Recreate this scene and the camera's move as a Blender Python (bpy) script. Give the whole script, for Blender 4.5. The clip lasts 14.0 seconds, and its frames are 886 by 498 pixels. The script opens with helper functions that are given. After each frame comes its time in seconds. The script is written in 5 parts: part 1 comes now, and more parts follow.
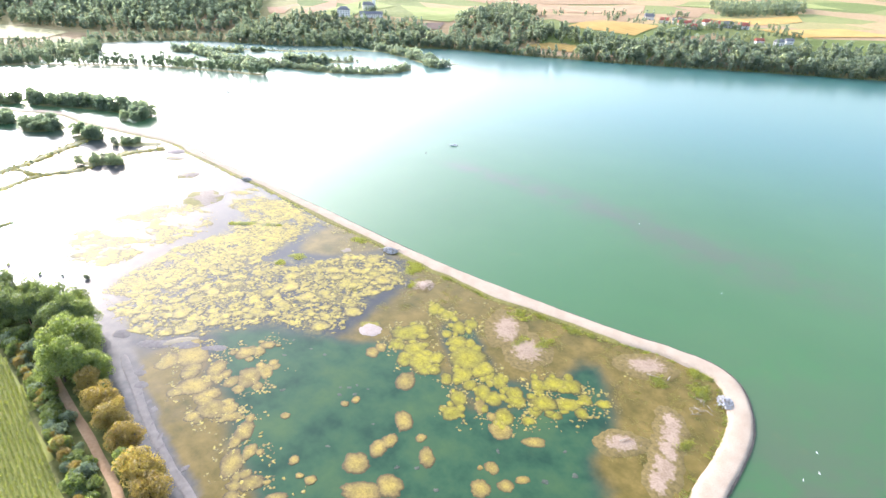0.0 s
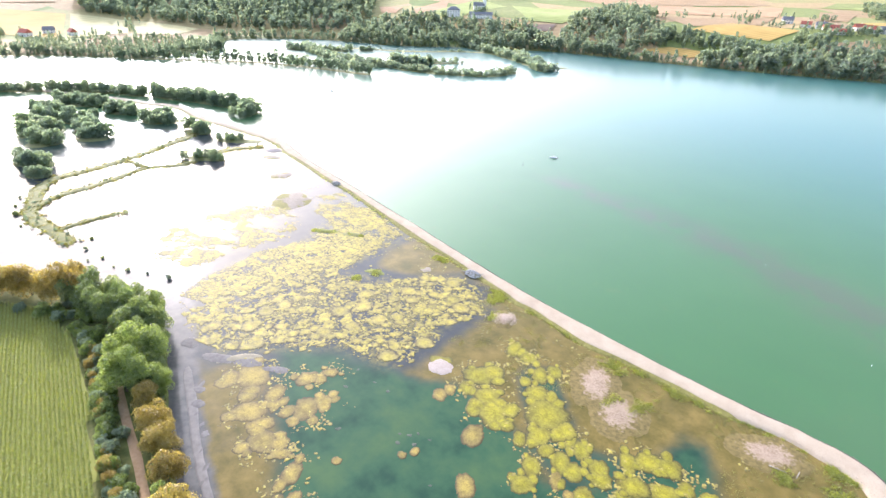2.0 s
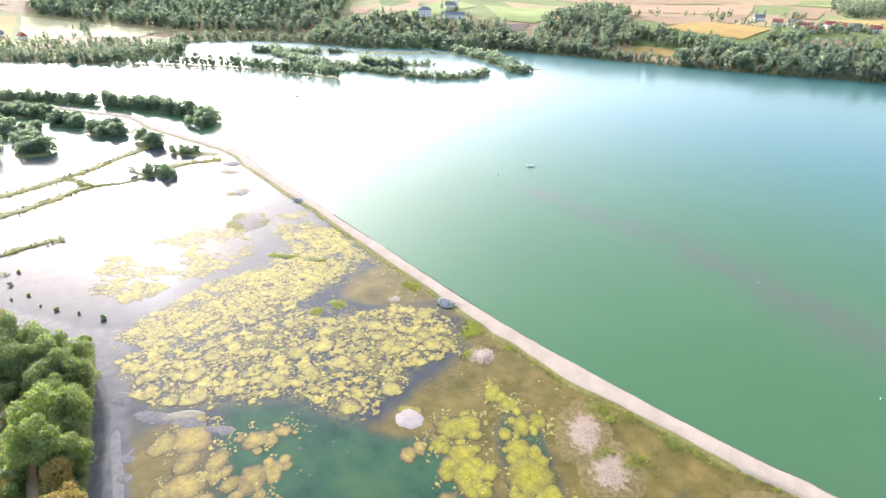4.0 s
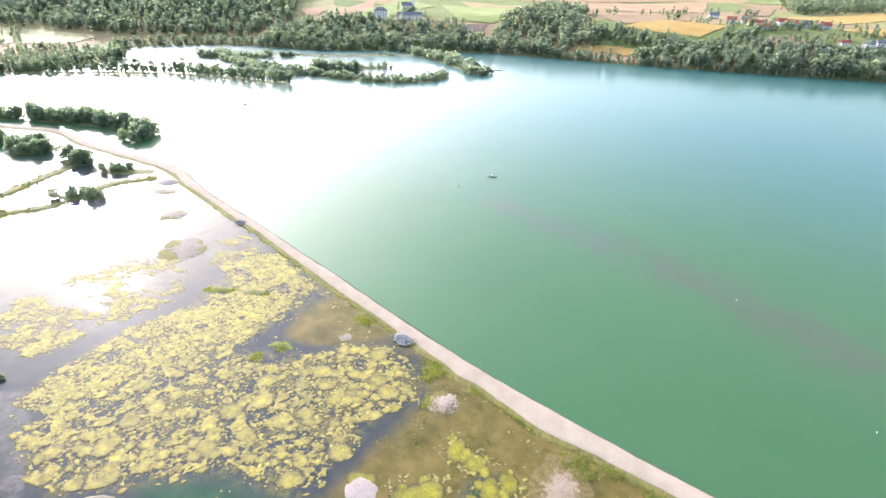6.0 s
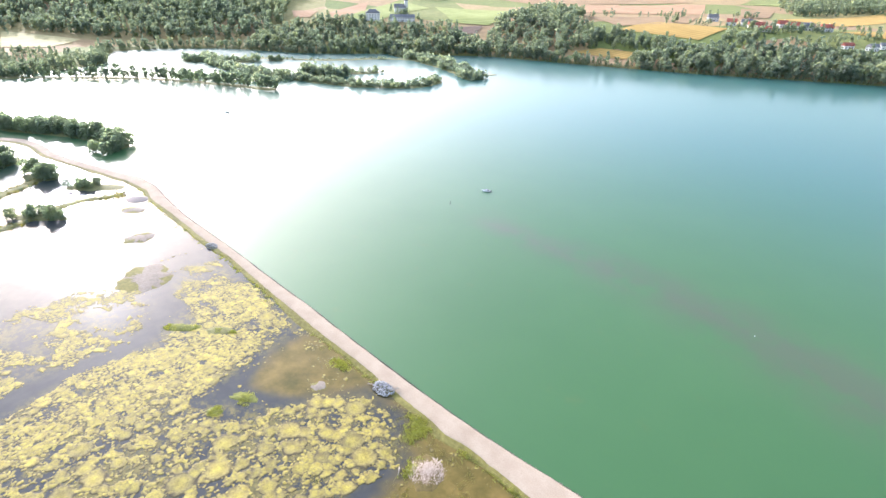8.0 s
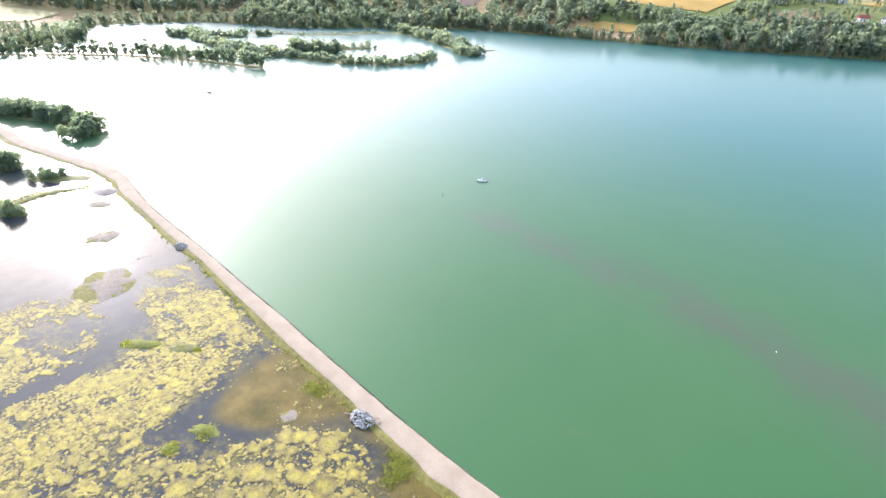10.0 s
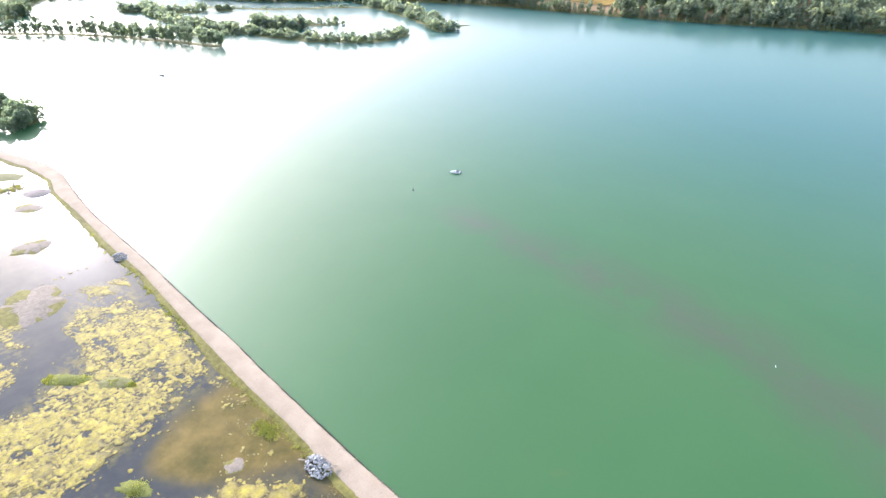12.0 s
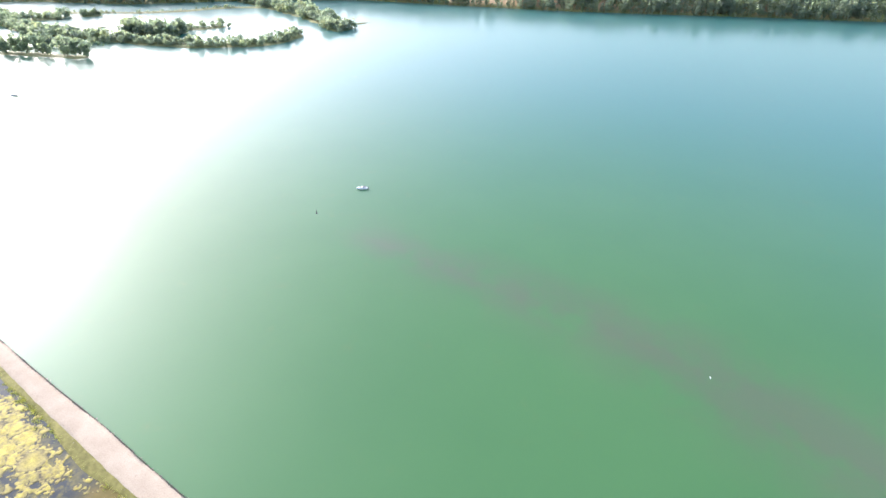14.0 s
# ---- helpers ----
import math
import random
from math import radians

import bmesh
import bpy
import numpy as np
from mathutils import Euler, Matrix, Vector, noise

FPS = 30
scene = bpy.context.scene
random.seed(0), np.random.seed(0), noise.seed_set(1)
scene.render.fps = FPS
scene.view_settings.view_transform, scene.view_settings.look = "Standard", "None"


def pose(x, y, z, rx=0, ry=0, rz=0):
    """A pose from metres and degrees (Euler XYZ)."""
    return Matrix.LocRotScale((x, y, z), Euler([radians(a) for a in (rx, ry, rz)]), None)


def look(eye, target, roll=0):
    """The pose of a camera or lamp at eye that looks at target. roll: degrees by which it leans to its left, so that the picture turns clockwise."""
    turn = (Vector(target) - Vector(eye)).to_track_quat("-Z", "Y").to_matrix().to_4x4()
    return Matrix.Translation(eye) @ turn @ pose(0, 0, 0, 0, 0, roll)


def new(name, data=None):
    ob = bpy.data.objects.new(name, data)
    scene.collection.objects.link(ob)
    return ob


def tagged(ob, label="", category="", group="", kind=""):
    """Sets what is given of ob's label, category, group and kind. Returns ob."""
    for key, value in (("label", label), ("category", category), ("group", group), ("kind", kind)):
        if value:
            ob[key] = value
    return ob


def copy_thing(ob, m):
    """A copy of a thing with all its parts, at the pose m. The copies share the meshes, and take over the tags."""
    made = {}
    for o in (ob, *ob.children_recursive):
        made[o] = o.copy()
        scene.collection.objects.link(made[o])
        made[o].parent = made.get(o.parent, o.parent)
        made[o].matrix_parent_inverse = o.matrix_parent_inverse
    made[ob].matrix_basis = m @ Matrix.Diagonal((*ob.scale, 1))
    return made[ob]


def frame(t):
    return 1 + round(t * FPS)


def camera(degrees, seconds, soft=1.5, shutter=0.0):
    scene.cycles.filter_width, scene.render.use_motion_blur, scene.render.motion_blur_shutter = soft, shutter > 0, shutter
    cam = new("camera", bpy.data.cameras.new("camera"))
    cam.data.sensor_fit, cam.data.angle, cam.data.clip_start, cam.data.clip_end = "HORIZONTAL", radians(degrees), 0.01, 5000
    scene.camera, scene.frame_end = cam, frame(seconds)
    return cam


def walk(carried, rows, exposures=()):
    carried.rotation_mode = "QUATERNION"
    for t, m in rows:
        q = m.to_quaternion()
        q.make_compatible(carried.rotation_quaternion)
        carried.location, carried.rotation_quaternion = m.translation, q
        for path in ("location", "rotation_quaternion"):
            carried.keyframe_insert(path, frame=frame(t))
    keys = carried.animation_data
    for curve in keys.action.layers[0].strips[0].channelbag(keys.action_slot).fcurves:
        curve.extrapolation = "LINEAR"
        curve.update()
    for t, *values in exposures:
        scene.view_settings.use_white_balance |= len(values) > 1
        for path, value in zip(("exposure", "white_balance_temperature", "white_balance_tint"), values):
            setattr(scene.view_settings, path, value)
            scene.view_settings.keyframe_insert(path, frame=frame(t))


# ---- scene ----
cam = camera(77.5, 14.0)
PATH = [
    (0, (-0.049, 0.026, 99.98), (-1.211, 1.373, 99.066), 2.1),
    (0.5, (-2.661, 4.672, 99.766), (-3.971, 5.871, 98.846), 1.9),
    (1, (-5.693, 8.686, 99.7), (-7.054, 9.825, 98.779), 1.9),
    (1.5, (-9.011, 12.393, 99.664), (-10.395, 13.503, 98.741), 1.9),
    (2, (-12.365, 16.035, 99.658), (-13.756, 17.135, 98.734), 1.7),
    (2.5, (-15.752, 19.633, 99.646), (-17.145, 20.731, 98.722), 1.6),
    (3, (-19.214, 23.219, 99.62), (-20.602, 24.321, 98.694), 1.5),
    (3.5, (-22.694, 26.955, 99.611), (-24.062, 28.082, 98.685), 1.5),
    (6, (-38.858, 46.71, 99.164), (-40.121, 47.957, 98.24), 1.3),
    (6.5, (-42.112, 50.826, 99.117), (-43.372, 52.076, 98.194), 1.3),
    (7, (-45.399, 55.145, 99.062), (-46.656, 56.398, 98.14), 1.2),
    (7.5, (-48.693, 59.254, 98.992), (-49.949, 60.509, 98.071), 1.2),
    (8, (-51.778, 63.234, 98.92), (-53.033, 64.491, 98.0), 1.3),
    (8.2, (-53.035, 64.858, 98.903), (-54.287, 66.118, 97.982), 1.2),
    (10.5, (-66.305, 83.405, 98.564), (-67.515, 84.624, 97.541), 1.2),
    (11, (-69.153, 87.423, 98.463), (-70.35, 88.639, 97.42), 1.2),
    (11.5, (-72.07, 91.424, 98.344), (-73.248, 92.644, 97.285), 1.3),
    (12, (-74.871, 95.507, 98.231), (-76.009, 96.753, 97.157), 1.3),
    (12.5, (-77.519, 99.676, 98.16), (-78.541, 101.01, 97.075), 1.4),
    (13, (-79.998, 103.9, 98.077), (-80.934, 105.294, 96.99), 1.4),
    (13.5, (-82.308, 107.928, 98.004), (-83.221, 109.337, 96.917), 1.3),
    (14, (-84.546, 111.897, 97.956), (-85.456, 113.308, 96.869), 1.2),
]
walk(cam, [(t, look(eye, target, roll)) for t, eye, target, roll in PATH],
     [(0, 1.74, 6000, 18), (3.5, 1.6, 6000, 18), (7.5, 1.53, 6000, 18), (11, 1.5, 6000, 18), (14, 1.64, 6000, 18)])

# ---- light ----
SUN_AZ, SUN_EL = 171.0, 21.0
sun_way = Vector((math.cos(radians(SUN_AZ)) * math.cos(radians(SUN_EL)), math.sin(radians(SUN_AZ)) * math.cos(radians(SUN_EL)), math.sin(radians(SUN_EL))))
world = bpy.data.worlds.new("sky")
scene.world = world
world.use_nodes = True
wt = world.node_tree
sky = wt.nodes.new("ShaderNodeTexSky")
sky.sky_type, sky.sun_disc = "NISHITA", False
sky.sun_elevation, sky.sun_rotation = radians(SUN_EL), math.atan2(sun_way.x, sun_way.y)
sky.altitude, sky.air_density, sky.dust_density, sky.ozone_density = 300, 1.3, 2.5, 1.0
haze = wt.nodes.new("ShaderNodeTexNoise")
haze.inputs["Scale"].default_value, haze.inputs["Detail"].default_value, haze.inputs["Roughness"].default_value = 1.8, 3, 0.5
veil = wt.nodes.new("ShaderNodeMapRange")
veil.interpolation_type = "SMOOTHSTEP"
veil.inputs["From Min"].default_value, veil.inputs["From Max"].default_value = 0.45, 0.75
veil.inputs["To Max"].default_value = 0.55
way = wt.nodes.new("ShaderNodeTexCoord").outputs["Generated"]
wt.links.new(way, haze.inputs["Vector"])
wt.links.new(haze.outputs["Fac"], veil.inputs["Value"])
cloud = wt.nodes.new("ShaderNodeMix")
cloud.data_type = "RGBA"
cloud.inputs[7].default_value = (3.4, 3.5, 3.7, 1)
wt.links.new(veil.outputs["Result"], cloud.inputs[0])
wt.links.new(sky.outputs[0], cloud.inputs[6])
# the broad white aureole of a hazy sun
near_sun = wt.nodes.new("ShaderNodeVectorMath")
near_sun.operation, near_sun.inputs[1].default_value = "DOT_PRODUCT", sun_way
wt.links.new(way, near_sun.inputs[0])
facing, falloff, glow = (wt.nodes.new("ShaderNodeMath") for _ in range(3))
facing.operation, falloff.operation, glow.operation = "MAXIMUM", "POWER", "MULTIPLY"
facing.inputs[1].default_value, falloff.inputs[1].default_value, glow.inputs[1].default_value = 0.0, 5.5, 8.0
wt.links.new(near_sun.outputs["Value"], facing.inputs[0])
wt.links.new(facing.outputs[0], falloff.inputs[0])
wt.links.new(falloff.outputs[0], glow.inputs[0])
aureole = wt.nodes.new("ShaderNodeVectorMath")
aureole.operation, aureole.inputs[0].default_value = "SCALE", (0.97, 1.0, 1.06)
wt.links.new(glow.outputs[0], aureole.inputs["Scale"])
hazy = wt.nodes.new("ShaderNodeVectorMath")
wt.links.new(cloud.outputs[2], hazy.inputs[0])
wt.links.new(aureole.outputs[0], hazy.inputs[1])
wt.links.new(hazy.outputs[0], wt.nodes["Background"].inputs[0])
wt.nodes["Background"].inputs[1].default_value = 0.15
lamp = bpy.data.lights.new("sun", "SUN")
lamp.energy, lamp.angle, lamp.color = 2.2, radians(0.8), (1.0, 0.985, 0.985)
sun = new("sun", lamp)
sun.matrix_world = look(sun_way * 300, (0, 0, 0))


# ---- materials ----
def mat(name, rough=0.8, spec=0.3):
    m = bpy.data.materials.new(name)
    m.use_nodes = True
    b = m.node_tree.nodes["Principled BSDF"]
    b.inputs["Roughness"].default_value, b.inputs["Specular IOR Level"].default_value = rough, spec
    return m, m.node_tree, b


def node(nt, kind, **sets):
    n = nt.nodes.new("ShaderNode" + kind)
    for key, value in sets.items():
        n.inputs[key.replace("_", " ")].default_value = value
    return n


def place(nt):
    return nt.nodes.new("ShaderNodeNewGeometry").outputs["Position"]


def grain(nt, scale, detail=4, rough=0.6, vec=None):
    n = node(nt, "TexNoise", Scale=scale, Detail=detail, Roughness=rough)
    nt.links.new(vec or place(nt), n.inputs["Vector"])
    return n.outputs["Fac"]


def ramp(nt, fac, stops):
    n = nt.nodes.new("ShaderNodeValToRGB")
    while len(n.color_ramp.elements) < len(stops):
        n.color_ramp.elements.new(0.5)
    for e, (pos, c) in zip(n.color_ramp.elements, stops):
        e.position, e.color = pos, (*c, 1)
    nt.links.new(fac, n.inputs[0])
    return n.outputs[0]


def blend(nt, fac, a, b, how="MIX"):
    n = nt.nodes.new("ShaderNodeMix")
    n.data_type, n.blend_type = "RGBA", how
    for sock, v in ((n.inputs[0], fac), (n.inputs[6], a), (n.inputs[7], b)):
        if isinstance(v, (int, float)):
            sock.default_value = v
        elif isinstance(v, tuple):
            sock.default_value = (*v, 1)
        else:
            nt.links.new(v, sock)
    return n.outputs[2]


def calc(nt, op, a, b=0.0, c=0.0, clamp=False):
    n = nt.nodes.new("ShaderNodeMath")
    n.operation, n.use_clamp = op, clamp
    for sock, v in zip(n.inputs, (a, b, c)):
        if isinstance(v, (int, float)):
            sock.default_value = v
        else:
            nt.links.new(v, sock)
    return n.outputs[0]


def attr(nt, name):
    n = nt.nodes.new("ShaderNodeAttribute")
    n.attribute_name = name
    return n.outputs["Fac"]


def bump(nt, b, fac, strength, depth):
    n = node(nt, "Bump", Strength=strength, Distance=depth)
    nt.links.new(fac, n.inputs["Height"])
    nt.links.new(n.outputs[0], b.inputs["Normal"])


def simple(name, dark, light, scale, rough=0.85, spec=0.25, relief=0.0, vary=0.0):
    """A matt surface with grain at two scales; vary: how much the tone differs from object to object."""
    m, nt, b = mat(name, rough, spec)
    fac = calc(nt, "ADD", calc(nt, "MULTIPLY", grain(nt, scale, 6), 0.6), calc(nt, "MULTIPLY", grain(nt, scale / 9, 3), 0.4))
    col = ramp(nt, fac, [(0.36, dark), (0.64, light)])
    if vary:
        r = nt.nodes.new("ShaderNodeObjectInfo").outputs["Random"]
        col = blend(nt, 1.0, col, ramp(nt, r, [(0, (1 - vary,) * 3), (1, (1 + vary,) * 3)]), "MULTIPLY")
    nt.links.new(col, b.inputs["Base Color"])
    if relief:
        bump(nt, b, fac, 0.8, relief)
    return m


def foliage(name, dark, mid, light, use_tone=False, glow=0.3, bloom=0.3):
    """Leaves: matt with a soft sheen, some light passing through; tone differs from tree to tree and leaf to leaf."""
    m, nt, b = mat(name, 0.45, 0.6)
    b.inputs["Sheen Weight"].default_value, b.inputs["Sheen Roughness"].default_value = bloom, 0.6
    b.inputs["Sheen Tint"].default_value = (0.8, 0.92, 1.0, 1)
    if use_tone:
        r = attr(nt, "tone")
    else:
        r = nt.nodes.new("ShaderNodeObjectInfo").outputs["Random"]
    isle = nt.nodes.new("ShaderNodeNewGeometry").outputs["Random Per Island"]
    fac = calc(nt, "ADD", calc(nt, "MULTIPLY", r, 0.55), calc(nt, "MULTIPLY", isle, 0.45))
    col = ramp(nt, fac, [(0.12, dark), (0.5, mid), (0.9, light)])
    nt.links.new(col, b.inputs["Base Color"])
    tr = nt.nodes.new("ShaderNodeBsdfTranslucent")
    # leaves with strong bloom transmit bluer light, part of the painted haze
    nt.links.new(blend(nt, 1.0, col, (1.85, 1.95, 1.45) if bloom > 0.4 else (1.8, 1.9, 1.1), "MULTIPLY"), tr.inputs[0])
    mix = nt.nodes.new("ShaderNodeMixShader")
    mix.inputs[0].default_value = glow
    nt.links.new(b.outputs[0], mix.inputs[1])
    nt.links.new(tr.outputs[0], mix.inputs[2])
    nt.links.new(mix.outputs[0], nt.nodes["Material Output"].inputs["Surface"])
    return m


def water_material():
    """Turbid lake water: green body, brown shallows and silt, a rippled surface."""
    m, nt, b = mat("lake_water", 0.25, 0.19)
    b.inputs["IOR"].default_value = 1.33
    b.inputs["Coat Weight"].default_value, b.inputs["Coat Roughness"].default_value, b.inputs["Coat IOR"].default_value = 1.0, 0.54, 1.33
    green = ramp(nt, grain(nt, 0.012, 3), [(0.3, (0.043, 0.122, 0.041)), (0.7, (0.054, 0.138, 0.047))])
    # sky sheen and haze on the distant water, painted as a bluer base colour
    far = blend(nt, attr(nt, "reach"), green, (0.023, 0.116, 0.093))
    bar = calc(nt, "MULTIPLY", attr(nt, "bar"), ramp_value(nt, grain(nt, 0.05, 4), 0.25, 0.6), clamp=True)
    col = blend(nt, bar, far, (0.084, 0.092, 0.062))
    pool = ramp(nt, grain(nt, 0.09, 5), [(0.34, (0.018, 0.052, 0.03)), (0.5, (0.034, 0.082, 0.04)), (0.7, (0.058, 0.105, 0.042))])
    col = blend(nt, attr(nt, "lagoon"), col, pool)
    slate = ramp(nt, grain(nt, 0.2, 5), [(0.3, (0.036, 0.042, 0.046)), (0.7, (0.062, 0.064, 0.062))])
    col = blend(nt, attr(nt, "slate"), col, slate)
    sunk = ramp(nt, grain(nt, 0.8, 6, 0.7), [(0.32, (0.10, 0.088, 0.03)), (0.66, (0.235, 0.195, 0.062))])
    patch = calc(nt, "ADD", calc(nt, "MULTIPLY", grain(nt, 0.55, 6, 0.65), 0.55), calc(nt, "MULTIPLY", grain(nt, 0.11, 3), 0.45))
    col = blend(nt, calc(nt, "MULTIPLY", ramp_value(nt, patch, 0.46, 0.56), calc(nt, "MULTIPLY", attr(nt, "sunk"), 0.85)), col, sunk)
    mud = ramp(nt, grain(nt, 0.16, 7, 0.65), [(0.3, (0.08, 0.068, 0.016)), (0.48, (0.138, 0.104, 0.027)), (0.68, (0.215, 0.15, 0.044))])
    edge = calc(nt, "ADD", attr(nt, "shoal"), calc(nt, "MULTIPLY", calc(nt, "SUBTRACT", grain(nt, 0.12, 6), 0.5), 0.9))
    col = blend(nt, ramp_value(nt, edge, 0.05, 1.0), col, mud)
    silt = ramp(nt, grain(nt, 0.3, 6), [(0.35, (0.08, 0.078, 0.074)), (0.65, (0.14, 0.13, 0.115))])
    edge = calc(nt, "ADD", attr(nt, "silt"), calc(nt, "MULTIPLY", calc(nt, "SUBTRACT", grain(nt, 0.2, 6), 0.5), 0.7))
    col = blend(nt, ramp_value(nt, edge, 0.3, 0.8), col, silt)
    nt.links.new(col, b.inputs["Base Color"])
    nt.links.new(calc(nt, "SUBTRACT", 0.14, calc(nt, "MULTIPLY", attr(nt, "lagoon"), 0.03)), b.inputs["Roughness"])
    nt.links.new(calc(nt, "SUBTRACT", 0.7, calc(nt, "MULTIPLY", attr(nt, "lagoon"), 0.6)), b.inputs["Coat Weight"])
    return m


def ramp_value(nt, fac, low, high):
    n = nt.nodes.new("ShaderNodeMapRange")
    n.interpolation_type = "SMOOTHSTEP"
    n.inputs["From Min"].default_value, n.inputs["From Max"].default_value = low, high
    nt.links.new(fac, n.inputs["Value"])
    return n.outputs["Result"]


def algae_material(name, heart, body, rim):
    """Floating algae: bright dry heart, duller wet rim, fine crumbly grain."""
    m, nt, b = mat(name, 0.72, 0.25)
    r = calc(nt, "ADD", attr(nt, "rim"), calc(nt, "MULTIPLY", calc(nt, "SUBTRACT", grain(nt, 0.9, 5), 0.5), 0.3))
    col = ramp(nt, r, [(0.2, heart), (0.72, body), (0.94, rim)])
    col = blend(nt, attr(nt, "tone"), col, blend(nt, 1.0, col, (0.66, 0.68, 0.8), "MULTIPLY"))
    col = blend(nt, 0.55, col, blend(nt, 1.0, col, ramp(nt, grain(nt, 2.4, 7, 0.7), [(0.36, (0.5, 0.47, 0.45)), (0.52, (1.0, 1.0, 1.0)), (0.68, (1.2, 1.15, 0.85))]), "MULTIPLY"))
    col = blend(nt, 0.8, col, blend(nt, 1.0, col, ramp(nt, grain(nt, 0.5, 6, 0.65), [(0.36, (0.58, 0.55, 0.55)), (0.58, (1.06, 1.06, 1.0))]), "MULTIPLY"))
    nt.links.new(col, b.inputs["Base Color"])
    bump(nt, b, grain(nt, 3, 6, 0.7), 0.5, 0.06)
    return m


def country_material():
    """Open country: meadow and stubble in irregular parcels, with grass grain."""
    m, nt, b = mat("country", 0.9, 0.2)
    v = node(nt, "TexVoronoi", Scale=0.0085)
    nt.links.new(place(nt), v.inputs["Vector"])
    sep = nt.nodes.new("ShaderNodeSeparateColor")
    nt.links.new(v.outputs["Color"], sep.inputs[0])
    col = ramp(nt, sep.outputs[0], [(0.0, (0.16, 0.20, 0.05)), (0.35, (0.26, 0.27, 0.09)), (0.6, (0.42, 0.30, 0.14)), (1.0, (0.36, 0.24, 0.13))])
    col = blend(nt, 0.5, col, blend(nt, 1.0, col, ramp(nt, grain(nt, 0.12, 6), [(0.3, (0.6, 0.62, 0.6)), (0.7, (1.25, 1.2, 1.2))]), "MULTIPLY"))
    wild = ramp(nt, grain(nt, 0.35, 6), [(0.3, (0.07, 0.085, 0.022)), (0.7, (0.19, 0.18, 0.055))])
    col = blend(nt, attr(nt, "wild"), col, wild)
    nt.links.new(col, b.inputs["Base Color"])
    bump(nt, b, grain(nt, 0.9, 5), 0.5, 0.3)
    return m


def field_material(name, dark, light, turn, spacing):
    """A crop or stubble field with faint working lines."""
    m, nt, b = mat(name, 0.9, 0.15)
    mp = node(nt, "Mapping", Rotation=(0, 0, turn))
    nt.links.new(place(nt), mp.inputs["Vector"])
    w = node(nt, "TexWave", Scale=0.314 / spacing, Distortion=1.5, Detail=2)
    nt.links.new(mp.outputs[0], w.inputs["Vector"])
    fac = calc(nt, "ADD", calc(nt, "MULTIPLY", w.outputs["Fac"], 0.25), calc(nt, "MULTIPLY", grain(nt, 0.03, 6), 0.75))
    nt.links.new(ramp(nt, fac, [(0.3, dark), (0.7, light)]), b.inputs["Base Color"])
    return m


def sand_material():
    """Dry pinkish sand with pebbly grain, wet and brown towards the waterline."""
    m, nt, b = mat("dry_sand", 0.9, 0.2)
    fac = calc(nt, "ADD", calc(nt, "MULTIPLY", grain(nt, 2.4, 6), 0.6), calc(nt, "MULTIPLY", grain(nt, 0.35, 4), 0.4))
    dry = ramp(nt, fac, [(0.36, (0.235, 0.165, 0.105)), (0.62, (0.385, 0.285, 0.205))])
    wet = ramp(nt, grain(nt, 0.9, 5), [(0.35, (0.115, 0.088, 0.03)), (0.65, (0.205, 0.15, 0.055))])
    edge = calc(nt, "ADD", attr(nt, "rim"), calc(nt, "MULTIPLY", calc(nt, "SUBTRACT", grain(nt, 0.7, 7, 0.7), 0.5), 1.5))
    nt.links.new(blend(nt, ramp_value(nt, edge, 0.36, 0.62), dry, wet), b.inputs["Base Color"])
    bump(nt, b, fac, 0.4, 0.03)
    return m


def gravel_material():
    """Pinkish crushed gravel: fine stones, two worn wheel lines and darker scattered pebbles."""
    m, nt, b = mat("pale_gravel", 0.9, 0.2)
    fac = calc(nt, "ADD", calc(nt, "MULTIPLY", grain(nt, 3.5, 6), 0.5), calc(nt, "MULTIPLY", grain(nt, 0.18, 5), 0.5))
    col = ramp(nt, fac, [(0.36, (0.335, 0.257, 0.182)), (0.5, (0.395, 0.312, 0.225)), (0.64, (0.45, 0.365, 0.268))])
    specks = ramp(nt, grain(nt, 1.6, 7, 0.75), [(0.30, (0.5, 0.48, 0.46)), (0.40, (1.0, 1.0, 1.0))])
    col = blend(nt, 0.7, col, blend(nt, 1.0, col, specks, "MULTIPLY"))
    nt.links.new(col, b.inputs["Base Color"])
    bump(nt, b, fac, 0.8, 0.06)
    return m


WATER = water_material()
COUNTRY = country_material()
ALGAE = algae_material("algae", (0.33, 0.29, 0.02), (0.24, 0.205, 0.028), (0.075, 0.064, 0.016))
ALGAE_DRY = algae_material("dry_algae", (0.48, 0.39, 0.066), (0.345, 0.275, 0.08), (0.10, 0.08, 0.034))
ALGAE_TAN = algae_material("tan_algae", (0.335, 0.25, 0.052), (0.235, 0.172, 0.05), (0.085, 0.064, 0.024))
GRAVEL = gravel_material()
SAND = sand_material()
SHELL = simple("white_gravel", (0.29, 0.235, 0.195), (0.42, 0.345, 0.295), 2.5, relief=0.06)
MUD = simple("grey_mud", (0.10, 0.09, 0.08), (0.20, 0.18, 0.165), 0.9, 0.85, relief=0.05)
GREENREED = simple("green_reed_bed", (0.10, 0.11, 0.022), (0.23, 0.235, 0.055), 1.8, relief=0.15)
REEDLAND = simple("reed_ground", (0.13, 0.125, 0.045), (0.27, 0.25, 0.10), 0.8, relief=0.2)
ROCK = simple("grey_rock", (0.24, 0.23, 0.22), (0.56, 0.545, 0.52), 1.8, relief=0.05, vary=0.4)
OLIVE = simple("olive_grass", (0.11, 0.10, 0.022), (0.26, 0.225, 0.065), 0.9, relief=0.15)
BARK = simple("bark", (0.05, 0.04, 0.03), (0.13, 0.11, 0.08), 3.0)
